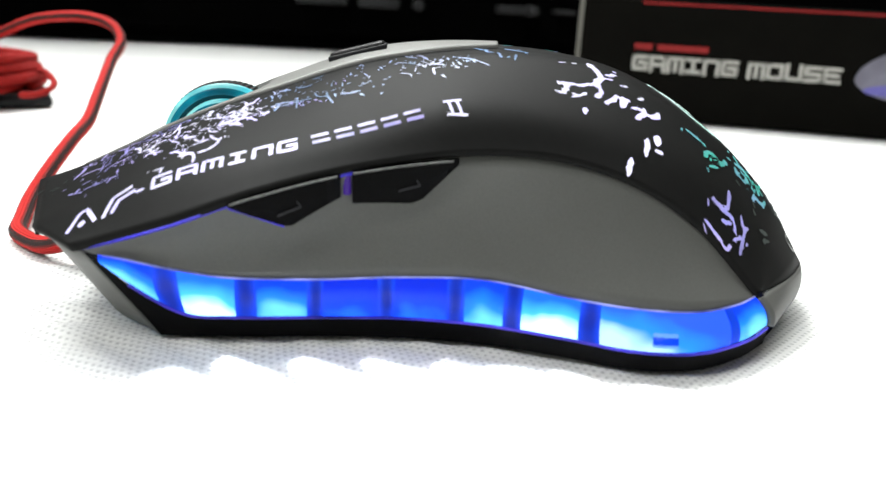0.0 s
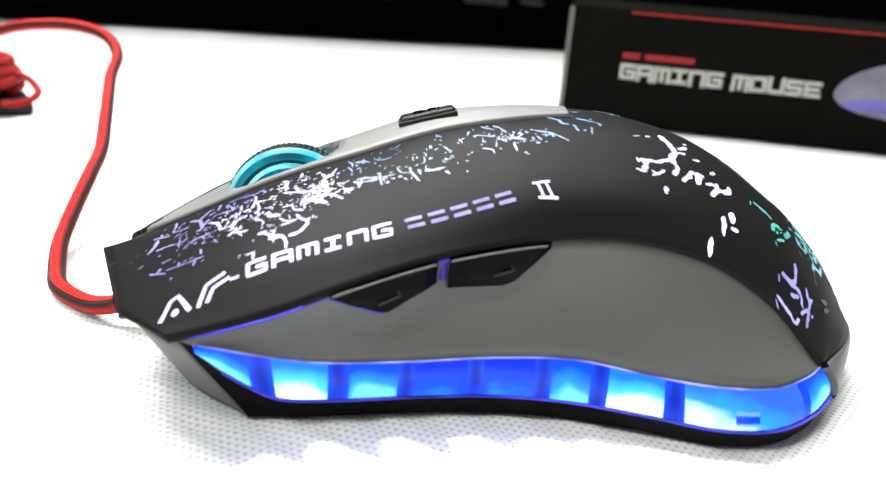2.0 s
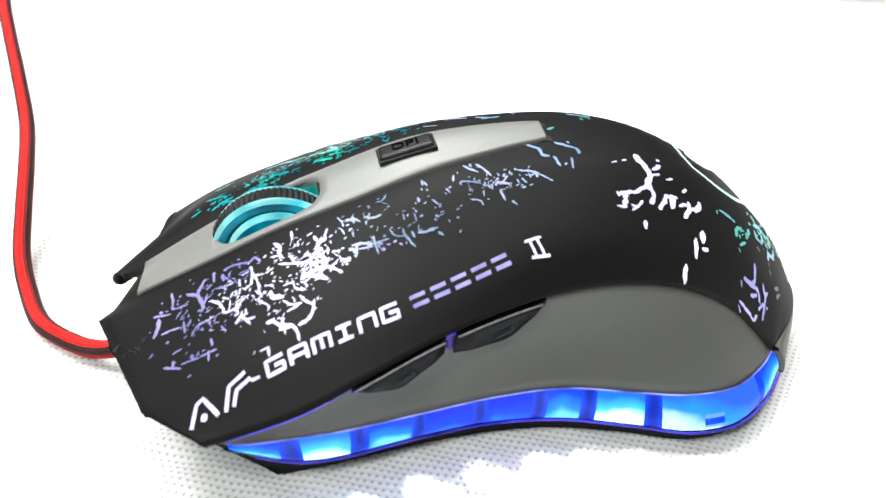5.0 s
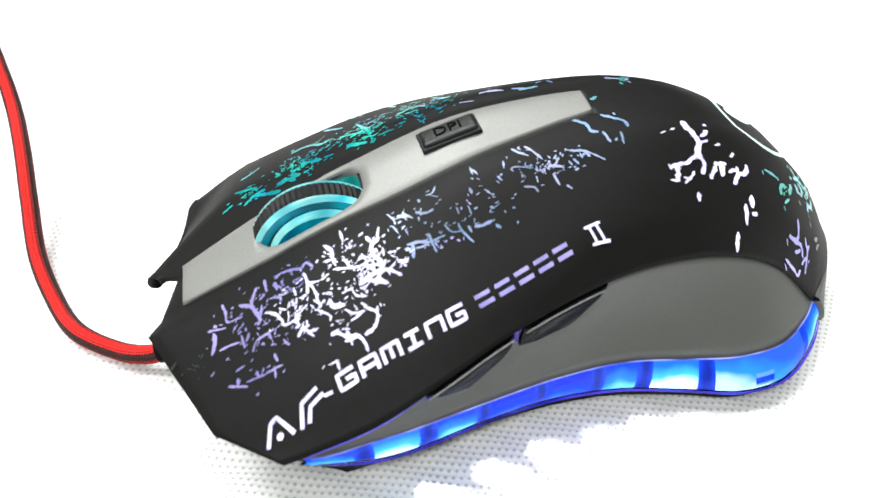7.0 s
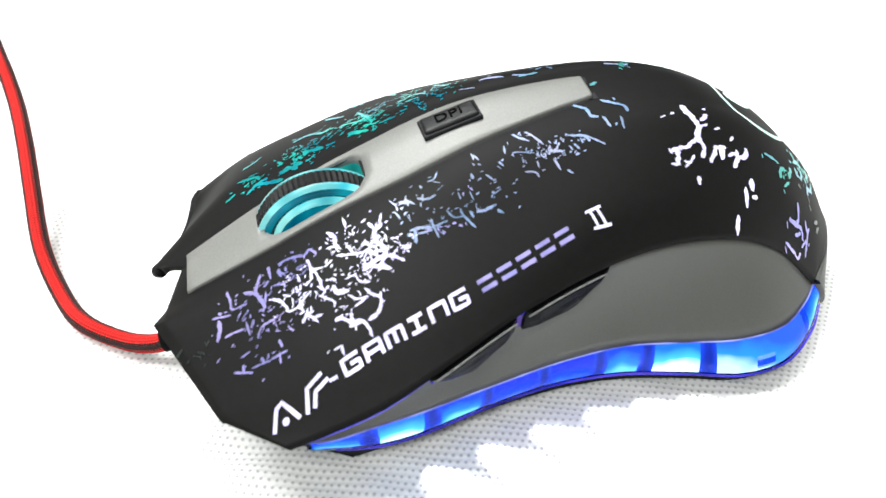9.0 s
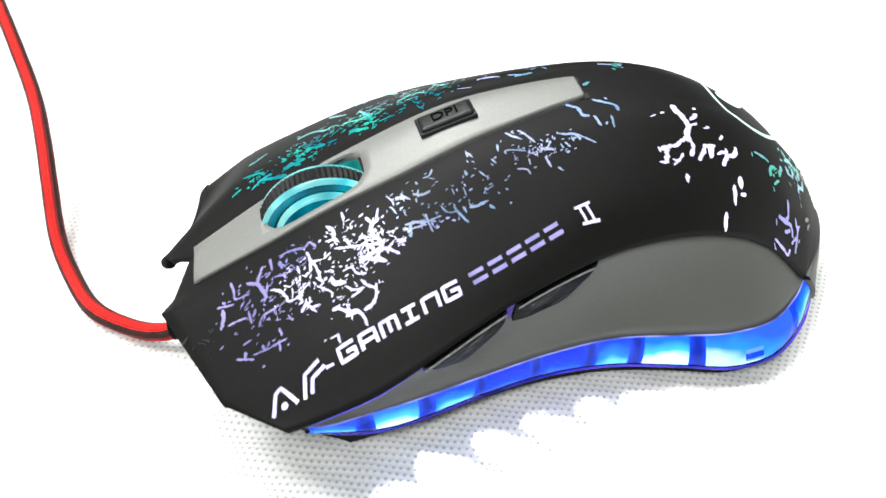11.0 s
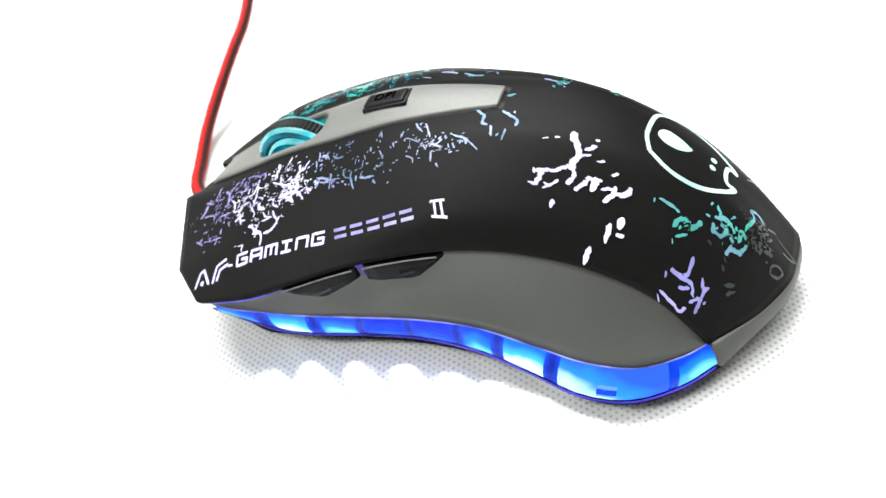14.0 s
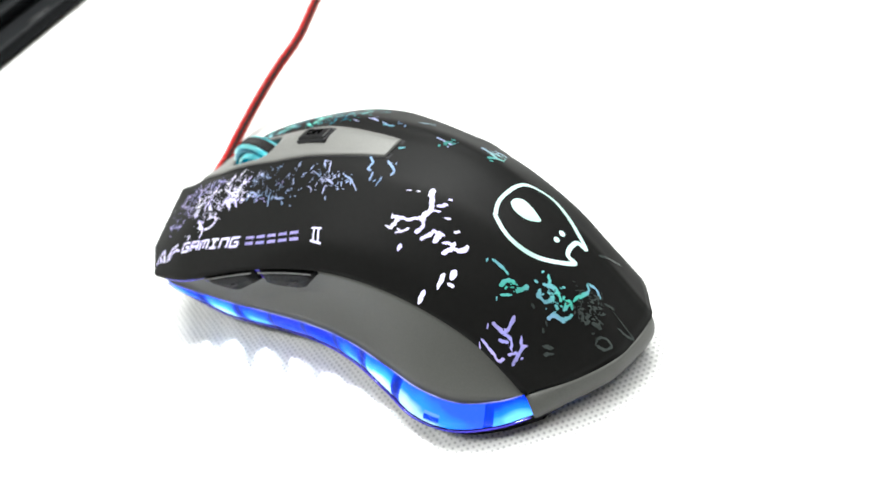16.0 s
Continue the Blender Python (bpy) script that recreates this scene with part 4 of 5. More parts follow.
BLOCK = {"G": [[(0.95, 0.92), (0.08, 0.92), (0.08, 0.08), (0.92, 0.08), (0.92, 0.50), (0.45, 0.50)]],
         "A": [[(0.08, 0.0), (0.08, 0.92), (0.92, 0.92), (0.92, 0.0)], [(0.08, 0.42), (0.92, 0.42)]],
         "M": [[(0.06, 0.0), (0.06, 0.92), (0.94, 0.92), (0.94, 0.0)], [(0.50, 0.92), (0.50, 0.10)]],
         "I": [[(0.10, 0.92), (0.90, 0.92)], [(0.50, 0.92), (0.50, 0.08)], [(0.10, 0.08), (0.90, 0.08)]],
         "N": [[(0.08, 0.0), (0.08, 0.92), (0.92, 0.92), (0.92, 0.0)]],
         "O": [[(0.08, 0.08), (0.08, 0.92), (0.92, 0.92), (0.92, 0.08), (0.08, 0.08)]],
         "U": [[(0.08, 1.0), (0.08, 0.08), (0.92, 0.08), (0.92, 1.0)]],
         "S": [[(0.95, 0.92), (0.08, 0.92), (0.08, 0.50), (0.92, 0.50), (0.92, 0.08), (0.05, 0.08)]],
         "E": [[(0.95, 0.92), (0.08, 0.92), (0.08, 0.08), (0.95, 0.08)], [(0.08, 0.50), (0.85, 0.50)]]}


def block_letter(ch, x, z, w, h, t):
    """A square-cut letter of bars t thick, flat on the carton's front."""
    bm = bmesh.new()
    for line in BLOCK[ch]:
        for (a, b), (c, d) in zip(line, line[1:]):
            p, q = Vector((x + a * w, 0, z + b * h)), Vector((x + c * w, 0, z + d * h))
            e = (q - p).normalized() * (t / 2)
            n = Vector((-e.z, 0, e.x))
            bm.faces.new([bm.verts.new(v + Vector((0, -0.0004, 0))) for v in (p - e - n, q + e - n, q + e + n, p - e + n)])
    bmesh.ops.recalc_face_normals(bm, faces=bm.faces)
    return bm


for k, ch in enumerate("GAMING MOUSE"):
    if ch != " ":
        part("printed_letter", block_letter(ch, 0.0284 + 0.0985 * (k if k < 6 else k - 0.55) / 11.45, 0.0250, 0.0074, 0.0070, 0.0018), WHITE_INK, box, "white printed letter", smooth=False)


def picture_blob(cx, cz, rx, rz, skew):
    bm = bmesh.new()
    vs = [bm.verts.new((cx + rx * math.cos(a) + skew * math.sin(a), -0.0003, cz + rz * math.sin(a) * (1 if math.sin(a) > 0 else 0.75))) for a in steps(0, 2 * math.pi * 31 / 32, 31)]
    bm.faces.new(vs)
    return bm


part("printed_shape", picture_blob(0.1725, 0.0300, 0.0400, 0.0170, 0.006), GREY_INK, box, "printed violet-grey picture", smooth=False)
bm = picture_blob(0.1725, 0.0230, 0.0360, 0.0045, 0.004)
for v in bm.verts:
    v.co.y -= 0.0002
part("printed_shape", bm, BLUE_INK, box, "printed blue light band", smooth=False)

# ---- dark furniture behind, keyboard at the far left ----
cab = thing("black_cabinet", "long black lacquered cabinet at the back of the table", "cabinet", at=(0.05, 0.532, 0.0006))
cab.rotation_euler[2] = radians(11)
part("cabinet_body", slab(-0.95, 0.004, 0.0, 0.95, 0.30, 0.53, 0.006), WOOD_BLACK, cab, smooth=False)
part("cabinet_top", slab(-0.96, -0.006, 0.53, 0.96, 0.305, 0.55, 0.004), WOOD_BLACK, cab, smooth=False)
for x in (-0.475, 0.475):
    part("cabinet_door", slab(x - 0.470, -0.002, 0.012, x + 0.470, 0.004, 0.525, 0.002), WOOD_BLACK, cab, smooth=False)

DIM_GREY = mat("dull_grey", (0.015, 0.015, 0.016), 0.6, metal=0.3, grain=0.3, grain_scale=60, stain=0.3)
# grey bars and round pieces, added to imitate faint reflections on the dark front
for x0, x1, h in ((-0.44, -0.357, 0.0028), (-0.353, -0.304, 0.0018), (-0.186, -0.148, 0.0024), (-0.139, -0.108, 0.0034), (-0.031, -0.004, 0.0030), (0.0154, 0.0326, 0.0016)):
    part("highlight_bar", slab(x0, -0.016, 0.0375 - h, x1, -0.005, 0.0375 + h, 0.0014, 2), DIM_GREY, cab, "grey bar added for a faint reflection on the dark front")
for x in (-0.0932, -0.0025):
    part("highlight_spot", tube([Vector((x, -0.004, 0.0372)), Vector((x, -0.012, 0.0372)), Vector((x, -0.019, 0.0372))], 0.0040, 14, 3), DIM_GREY, cab, "round grey piece added for a faint reflection on the dark front")

kb = thing("keyboard", "black keyboard with a grey edge highlight on the cloth", "keyboard", at=(-0.2390, 0.0040, 0.0002))
kb.rotation_euler[2] = radians(14.3)
part("case", slab(-0.16, -0.20, 0.0004, 0.0045, 0.16, 0.0066, 0.0022, 3), KEYBOARD, kb)
part("key_tray", slab(-0.16, -0.196, 0.0066, -0.0105, 0.156, 0.0125, 0.002, 3), KEYBOARD, kb, "raised dark key tray")
part("light_bar", slab(0.0002, 0.0445, 0.0062, 0.0030, 0.0575, 0.0069, 0.0003, 1), DIM_GREY, kb, "small grey bar on the edge")
keycap = None
for i in range(6):
    for j in range(17):
        k = part("key", slab(-0.0075, -0.0075, 0, 0.0075, 0.0075, 0.006, 0.0015, 2), KEYBOARD, kb) if keycap is None else new("key", keycap.data)
        keycap = keycap or k
        k.parent = kb
        k.location = (-0.026 - 0.0195 * i, -0.178 + 0.0195 * j, 0.0120)


# ---- prints in the shell through which the light shows ----
rng = random.Random(7)
LIFT = 0.00012


def place(x, y, lift=LIFT):
    """From the prints' own plane onto the shell."""
    z = float(np.interp(x, (-0.056, -0.037, -0.010, 0.006, 0.021, 0.048, 0.070), (0.016, 0.028, 0.039, 0.042, 0.043, 0.033, 0.012))) - 12.0 * (y - 0.002) ** 2
    return onto(0.98665 * x - 0.02732 * y + 0.04283 * z - 0.00075, 0.02428 * x + 0.97576 * y - 0.01771 * z + 0.00064, lift)


def add_poly(bm, pts, lift=LIFT):
    vs = [bm.verts.new(place(x, y, lift)) for x, y in pts]
    f = bm.faces.new(vs)
    if f.normal.z < 0 or (f.calc_area() and (f.normal_update() or f.normal.z < 0)):
        f.normal_flip()


def stroke(bm, pts, w0, w1=None, step=0.0006, ragged=0.0):
    """A ribbon along a broken line on the shell, w0 wide at its start and w1 at its end."""
    w1 = w0 if w1 is None else w1
    line = []
    for (ax, ay), (bx, by) in zip(pts, pts[1:]):
        n = max(1, int(math.hypot(bx - ax, by - ay) / step))
        line += [(ax + (bx - ax) * i / n, ay + (by - ay) * i / n) for i in range(n)]
    line.append(pts[-1])
    left, right = [], []
    for i, (x, y) in enumerate(line):
        ax, ay = line[max(i - 1, 0)]
        bx, by = line[min(i + 1, len(line) - 1)]
        d = math.hypot(bx - ax, by - ay) or 1
        f = i / max(1, len(line) - 1)
        w = (w0 + (w1 - w0) * f) / 2
        l, r = w * (1 + ragged * rng.uniform(-1, 1)), w * (1 + ragged * rng.uniform(-1, 1))
        left.append(bm.verts.new(place(x - (by - ay) / d * l, y + (bx - ax) / d * l, LIFT)))
        right.append(bm.verts.new(place(x + (by - ay) / d * r, y - (bx - ax) / d * r, LIFT)))
    for i in range(len(line) - 1):
        bm.faces.new((right[i], right[i + 1], left[i + 1], left[i]))


def shard(bm, x, y, size, angle, thin=0.35):
    """One ragged fleck."""
    n = rng.randint(5, 8)
    c, s = math.cos(angle), math.sin(angle)
    pts = []
    for k in range(n):
        a = 2 * math.pi * k / n + rng.uniform(-0.3, 0.3)
        r = size * rng.uniform(0.6, 1.15)
        u, v = r * math.cos(a), r * math.sin(a) * thin
        pts.append((x + u * c - v * s, y + u * s + v * c))
    add_poly(bm, pts)


def twig(bm, x, y, length, angle, width, depth=1):
    """A jagged line broken into ragged dashes, that forks, as of splashed paint."""
    a = angle
    forks = []
    for _ in range(3):
        a += rng.uniform(-0.8, 0.8)
        nx, ny = x + length / 3 * math.cos(a), y + length / 3 * math.sin(a)
        f, g = rng.uniform(0.0, 0.18), rng.uniform(0.72, 1.0)
        w = width * rng.uniform(0.6, 1.2)
        stroke(bm, [(x + (nx - x) * f, y + (ny - y) * f), (x + (nx - x) * g, y + (ny - y) * g)], w, w * rng.uniform(0.3, 0.8), 0.0003, 0.5)
        x, y = nx, ny
        forks.append((x, y))
    if depth:
        px, py = forks[rng.choice((0, 1))]
        twig(bm, px, py, length * 0.55, a + rng.choice((-1, 1)) * rng.uniform(0.7, 1.3), width * 0.8, depth - 1)


def splash(name, clusters, material, label):
    """Paint-splash prints; clusters: middle x and y, half length, half width, heading in degrees, flecks, twigs, fleck size."""
    bm = bmesh.new()
    for cx, cy, rx, ry, deg, flecks, twigs, size in clusters:
        c, s = math.cos(radians(deg)), math.sin(radians(deg))

        def spot(spread=1.0):
            u, v = rng.gauss(0, 0.45) * rx * spread, rng.gauss(0, 0.45) * ry * spread
            return cx + u * c - v * s, cy + u * s + v * c

        for _ in range(twigs):
            x, y = spot(0.8)
            twig(bm, x, y, size * rng.uniform(2.2, 4.2), rng.uniform(0, 6.28), size * rng.uniform(0.5, 0.85))
        for _ in range(flecks):
            x, y = spot(1.15)
            shard(bm, x, y, size * rng.uniform(0.45, 1.1), rng.choice((radians(deg), rng.uniform(0, 6.28))), rng.uniform(0.25, 0.6))
    ob = part(name, bm, material, mouse, label, smooth=False)
    return tagged(ob, kind="stuff")


def brush(bm, w, *pts):
    """One drop-shaped paint stroke on the shell, in millimetres: w wide, through the points."""
    line = [Vector((x, y, 0)) / 1000 for x, y in pts]
    length = sum((b - a).length for a, b in zip(line, line[1:]))
    w = w / 1550
    n = max(4, min(18, int(length / 0.0003)))
    end = (line[-1] - line[-2]).normalized() * min(w * 0.7, 0.0004)
    line[0] -= (line[1] - line[0]).normalized() * min(w * 0.7, 0.0004)
    line[-1] += end
    mids = [spline(line, (len(line) - 1) * k / n) for k in range(n + 1)]
    a, b = rng.uniform(0.75, 1.1), rng.uniform(0.75, 1.1)
    rows = []
    for k, p in enumerate(mids):
        t = (mids[min(k + 1, n)] - mids[max(k - 1, 0)]).normalized()
        f = k / n
        r = w * (a + (b - a) * f) * (0.35 if k in (0, n) else 1.0)
        rows.append([bm.verts.new(onto(p.x - t.y * r * side, p.y + t.x * r * side, LIFT)) for side in (rng.uniform(0.55, 1.35), 0, -rng.uniform(0.55, 1.35))])
    for p, q in zip(rows, rows[1:]):
        bm.faces.new((p[1], q[1], q[0], p[0]))
        bm.faces.new((p[2], q[2], q[1], p[1]))


def strokes(lines, material, label, thin=1.0, flecks=0.55):
    bm = bmesh.new()
    for w, *pts in lines:
        w *= thin
        brush(bm, w, *pts)
        if rng.random() < flecks:
            x, y = pts[rng.randrange(len(pts))]
            a = rng.uniform(0, 6.28)
            x, y = x + (w + 0.5) * math.cos(a), y + (w + 0.5) * math.sin(a)
            brush(bm, w * 0.6, (x, y), (x + 0.45 * math.cos(a + 1), y + 0.45 * math.sin(a + 1)))
    bmesh.ops.recalc_face_normals(bm, faces=bm.faces)
    tagged(part("splash_print", bm, material, mouse, label, smooth=False), kind="stuff")


strokes([(0.48, (-40.4, -10.7), (-39.6, -10.5), (-38.1, -10.8), (-36.7, -11.4), (-35.7, -10.8), (-34.9, -11.9)), (0.35, (-42.2, -10.2), (-42.1, -12.4)), (0.49, (-40.7, -11.7), (-40.5, -12.9)), (0.31, (-41.8, -13.9), (-40.2, -14.3)), (0.35, (-43.5, -10.9), (-44.2, -12.2), (-44.5, -13.5)), (0.42, (-46.3, -12.5), (-44.7, -13.6), (-44.1, -14.8), (-43.6, -16.2), (-43.9, -16.9)), (0.31, (-43.1, -14.3), (-43.3, -15.6)), (0.32, (-49.0, -10.9), (-48.6, -12.7), (-48.4, -14.3), (-46.2, -14.5)), (0.32, (-51.5, -14.3), (-48.9, -15.0)), (0.28, (-47.1, -15.4), (-47.7, -16.0)), (0.57, (-50.7, -15.2), (-50.8, -16.7), (-51.2, -17.9)), (0.24, (-50.0, -18.0), (-48.5, -18.0), (-47.0, -18.2))], VIOLET_GLOW, "violet lit splashes near the nose")
strokes([(0.35, (-46.6, -17.4), (-46.3, -19.4)), (0.31, (-45.5, -17.6), (-45.8, -18.4)), (0.27, (-45.2, -20.5), (-44.4, -19.2), (-42.4, -19.0)), (0.24, (-48.0, -22.1), (-46.7, -21.9)), (0.34, (-47.9, -23.3), (-48.0, -24.4)), (0.31, (-49.3, -23.7), (-46.7, -24.9)), (0.24, (-46.6, -24.3), (-43.9, -24.5)), (0.31, (-45.1, -23.6), (-44.9, -24.5)), (0.30, (-43.7, -24.4), (-41.4, -24.3)), (0.27, (-42.5, -24.1), (-42.5, -25.5)), (0.30, (-42.2, -22.4), (-42.0, -23.4))], VIOLET_GLOW, "violet lit splashes near the nose")
strokes([(0.37, (-42.2, -15.9), (-41.3, -16.7), (-40.5, -18.0), (-40.2, -19.0), (-38.7, -19.1), (-38.1, -20.0)), (0.27, (-40.6, -16.1), (-39.6, -16.8)), (0.27, (-39.4, -17.3), (-39.4, -18.2)), (0.31, (-38.1, -14.1), (-37.9, -15.3)), (0.31, (-37.9, -15.9), (-38.0, -16.6)), (0.37, (-36.3, -12.5), (-36.0, -13.9), (-36.2, -15.8)), (0.31, (-35.9, -14.4), (-34.3, -14.7)), (0.34, (-35.7, -14.3), (-35.1, -16.3), (-34.9, -18.1)), (0.30, (-35.5, -17.3), (-34.6, -18.4), (-35.1, -19.0), (-33.6, -20.5), (-33.7, -21.2)), (0.24, (-38.5, -18.7), (-36.6, -17.5)), (0.40, (-38.4, -21.5), (-37.6, -20.8), (-36.4, -22.4)), (0.34, (-37.9, -20.6), (-36.8, -20.6)), (0.33, (-37.0, -21.6), (-35.7, -21.6))], WHITE_GLOW, "white lit curved splashes")
strokes([(0.27, (-37.0, -19.8), (-37.0, -20.7)), (0.42, (-33.8, -23.3), (-33.1, -23.2), (-31.8, -24.2), (-30.5, -24.6), (-29.7, -25.4), (-29.3, -27.0)), (0.46, (-32.0, -24.8), (-30.5, -24.6)), (0.43, (-26.9, -21.6), (-27.3, -23.3), (-28.1, -24.4), (-29.2, -24.7)), (0.36, (-28.9, -20.3), (-28.4, -21.0)), (0.33, (-28.7, -21.0), (-27.0, -22.1)), (0.33, (-31.4, -20.4), (-30.2, -21.4), (-28.8, -21.5)), (0.30, (-30.8, -22.3), (-29.0, -21.6))], WHITE_GLOW, "white lit curved splashes")
strokes([(0.60, (-33.2, -18.3), (-33.0, -19.3), (-31.5, -19.7)), (0.30, (-31.3, -17.9), (-30.0, -17.8), (-29.5, -18.9), (-28.1, -19.5)), (0.20, (-34.9, -27.1), (-33.6, -26.9)), (0.29, (-33.8, -27.0), (-33.6, -28.1)), (0.62, (-28.5, -17.5), (-26.8, -16.8), (-25.2, -16.4), (-24.8, -15.4), (-25.8, -13.9), (-25.8, -12.3), (-24.7, -11.6)), (0.53, (-26.9, -17.5), (-24.8, -18.6)), (0.40, (-26.2, -17.6), (-24.6, -16.6), (-22.6, -18.1)), (0.34, (-26.6, -14.4), (-28.5, -14.8), (-31.9, -13.8)), (0.31, (-30.1, -13.0), (-29.5, -14.4)), (0.47, (-27.4, -14.8), (-26.2, -16.0)), (0.30, (-24.4, -13.3), (-24.4, -14.4)), (0.30, (-23.7, -14.3), (-22.6, -14.4)), (0.31, (-24.3, -9.8), (-24.8, -11.3))], WHITE_GLOW, "dense white lit splashes")
strokes([(0.41, (-26.4, -10.6), (-25.7, -12.0)), (0.48, (-32.6, -9.2), (-31.7, -10.5), (-31.9, -11.7)), (0.31, (-33.1, -12.0), (-32.0, -12.1), (-31.2, -12.9)), (0.28, (-29.9, -7.5), (-29.8, -9.3)), (0.27, (-33.9, -14.7), (-32.8, -14.2))], WHITE_GLOW, "dense white lit splashes")
strokes([(0.23, (-22.6, -8.0), (-22.0, -9.2), (-21.8, -10.3)), (0.23, (-22.3, -10.4), (-21.7, -11.8)), (0.31, (-21.1, -9.4), (-20.2, -9.3), (-19.2, -10.3)), (0.25, (-20.2, -8.9), (-20.1, -10.2)), (0.34, (-18.3, -9.8), (-17.1, -10.4), (-16.0, -10.2)), (0.28, (-18.3, -10.6), (-18.3, -11.1)), (0.23, (-16.4, -7.5), (-15.4, -7.5), (-14.8, -6.5)), (0.14, (-15.7, -7.9), (-14.8, -8.5)), (0.33, (-20.7, -14.1), (-19.2, -14.2), (-17.6, -14.8)), (0.28, (-17.4, -13.6), (-17.3, -14.5), (-16.9, -16.5)), (0.22, (-17.6, -14.8), (-16.3, -14.7), (-15.2, -14.6)), (0.44, (-20.0, -14.3), (-20.3, -16.1)), (0.25, (-19.7, -15.0), (-17.6, -15.2)), (0.22, (-14.9, -13.1), (-14.1, -14.4), (-12.7, -14.7))], PALE_GLOW, "pale blue lit splashes beside the centre strip")
strokes([(0.33, (-12.9, -13.6), (-12.6, -14.8), (-11.4, -16.7)), (0.33, (-11.6, -14.4), (-11.3, -15.2)), (0.36, (-10.6, -14.7), (-9.4, -14.8), (-8.0, -14.5)), (0.39, (-7.5, -15.3), (-7.0, -15.8)), (0.20, (-12.6, -11.1), (-12.5, -12.1)), (0.17, (-10.9, -11.5), (-10.7, -12.8)), (0.20, (-7.9, -9.8), (-7.1, -10.7)), (0.34, (-10.0, -9.0), (-9.9, -9.7))], PALE_GLOW, "pale blue lit splashes beside the centre strip")
strokes([(0.23, (-9.0, -5.4), (-9.0, -6.7)), (0.23, (-8.8, -5.9), (-8.3, -7.0)), (0.23, (-5.5, -8.4), (-5.0, -9.2)), (0.26, (-4.0, -6.1), (-4.2, -7.3)), (0.38, (-2.0, -4.2), (-1.1, -5.3), (-0.1, -6.2)), (0.26, (0.0, -4.3), (0.7, -5.3), (1.9, -7.4)), (0.20, (-3.1, -7.9), (-2.6, -7.6), (0.1, -8.5)), (0.23, (1.1, -8.9), (1.4, -9.6), (1.8, -9.2)), (0.29, (2.2, -9.0), (3.7, -8.6), (4.3, -7.8)), (0.35, (2.5, -8.7), (4.5, -9.2)), (0.29, (2.8, -10.2), (3.3, -11.9)), (0.26, (4.4, -12.3), (5.0, -12.9)), (0.20, (0.2, -9.9), (0.2, -10.8)), (0.23, (-2.0, -11.0), (-0.6, -11.4), (-0.2, -12.2))], PALE_GLOW, "pale blue lit splashes behind the centre strip")
strokes([(0.36, (6.7, -7.1), (8.5, -7.4), (9.2, -8.4)), (0.27, (8.6, -7.3), (11.5, -9.3)), (0.26, (5.8, -8.7), (6.1, -9.3)), (0.26, (6.6, -8.5), (7.2, -9.3)), (0.26, (6.4, -10.2), (6.9, -10.1))], PALE_GLOW, "pale blue lit splashes behind the centre strip")
strokes([(0.44, (9.1, -0.9), (10.8, -2.1), (11.0, -3.9), (12.0, -4.4)), (0.45, (14.1, -0.7), (15.9, -1.8), (17.3, -2.8), (17.2, -4.0)), (0.33, (15.6, -5.1), (15.5, -7.1)), (0.44, (12.8, -4.7), (13.4, -6.5)), (0.37, (19.2, 9.9), (23.3, 9.3))], PALE_GLOW, "pale blue lit splashes behind the centre strip")
strokes([(1.30, (27.5, -3.5), (28.0, -4.7)), (1.06, (28.0, -4.7), (28.8, -5.9), (29.0, -7.2), (28.5, -8.4), (28.1, -9.2)), (0.83, (28.3, -9.0), (28.9, -10.0), (28.7, -10.9), (28.0, -11.5)), (0.42, (29.3, -7.0), (31.0, -6.4)), (0.67, (30.1, -5.8), (31.6, -4.8)), (0.46, (31.5, -3.6), (31.9, -3.5)), (0.45, (32.3, -7.0), (33.4, -6.7)), (0.49, (35.1, -8.2), (35.9, -7.7)), (0.53, (27.9, -9.1), (26.8, -9.6), (25.6, -10.4), (24.1, -10.6), (22.5, -11.1)), (0.49, (22.1, -10.9), (22.3, -11.4)), (0.89, (23.5, -11.0), (23.3, -12.1), (22.9, -12.7)), (0.49, (21.7, -13.1), (23.1, -13.1)), (0.47, (26.4, -11.7), (25.4, -12.6), (24.2, -13.4)), (0.45, (24.3, -12.6), (25.0, -12.8)), (0.28, (24.6, -5.0), (25.3, -4.8)), (0.27, (22.5, -5.7), (23.5, -5.3)), (0.83, (26.1, -14.9), (26.0, -15.5))], WHITE_GLOW, "white branching splash over the rear", 0.86, 0.0)
strokes([(0.63, (31.1, -10.0), (33.4, -9.6)), (0.92, (32.7, -9.9), (32.1, -11.3)), (0.64, (31.2, -10.4), (30.5, -11.2), (29.5, -12.1)), (0.54, (33.8, -10.7), (35.0, -10.2), (35.9, -10.5), (37.3, -10.2)), (0.84, (38.1, -9.1), (38.2, -9.5), (37.0, -10.5)), (0.78, (35.8, -9.8), (35.6, -10.9), (34.4, -12.1))], WHITE_GLOW, "white branching splash over the rear", 0.86, 0.0)
strokes([(1.25, (37.7, -13.5), (37.4, -14.5)), (0.92, (35.9, -14.9), (35.5, -17.0)), (0.65, (37.2, -15.7), (38.2, -15.4)), (0.95, (33.1, -18.7), (32.5, -20.4))], WHITE_GLOW, "white lit dashes above the grey panel", 0.68, 0.0)
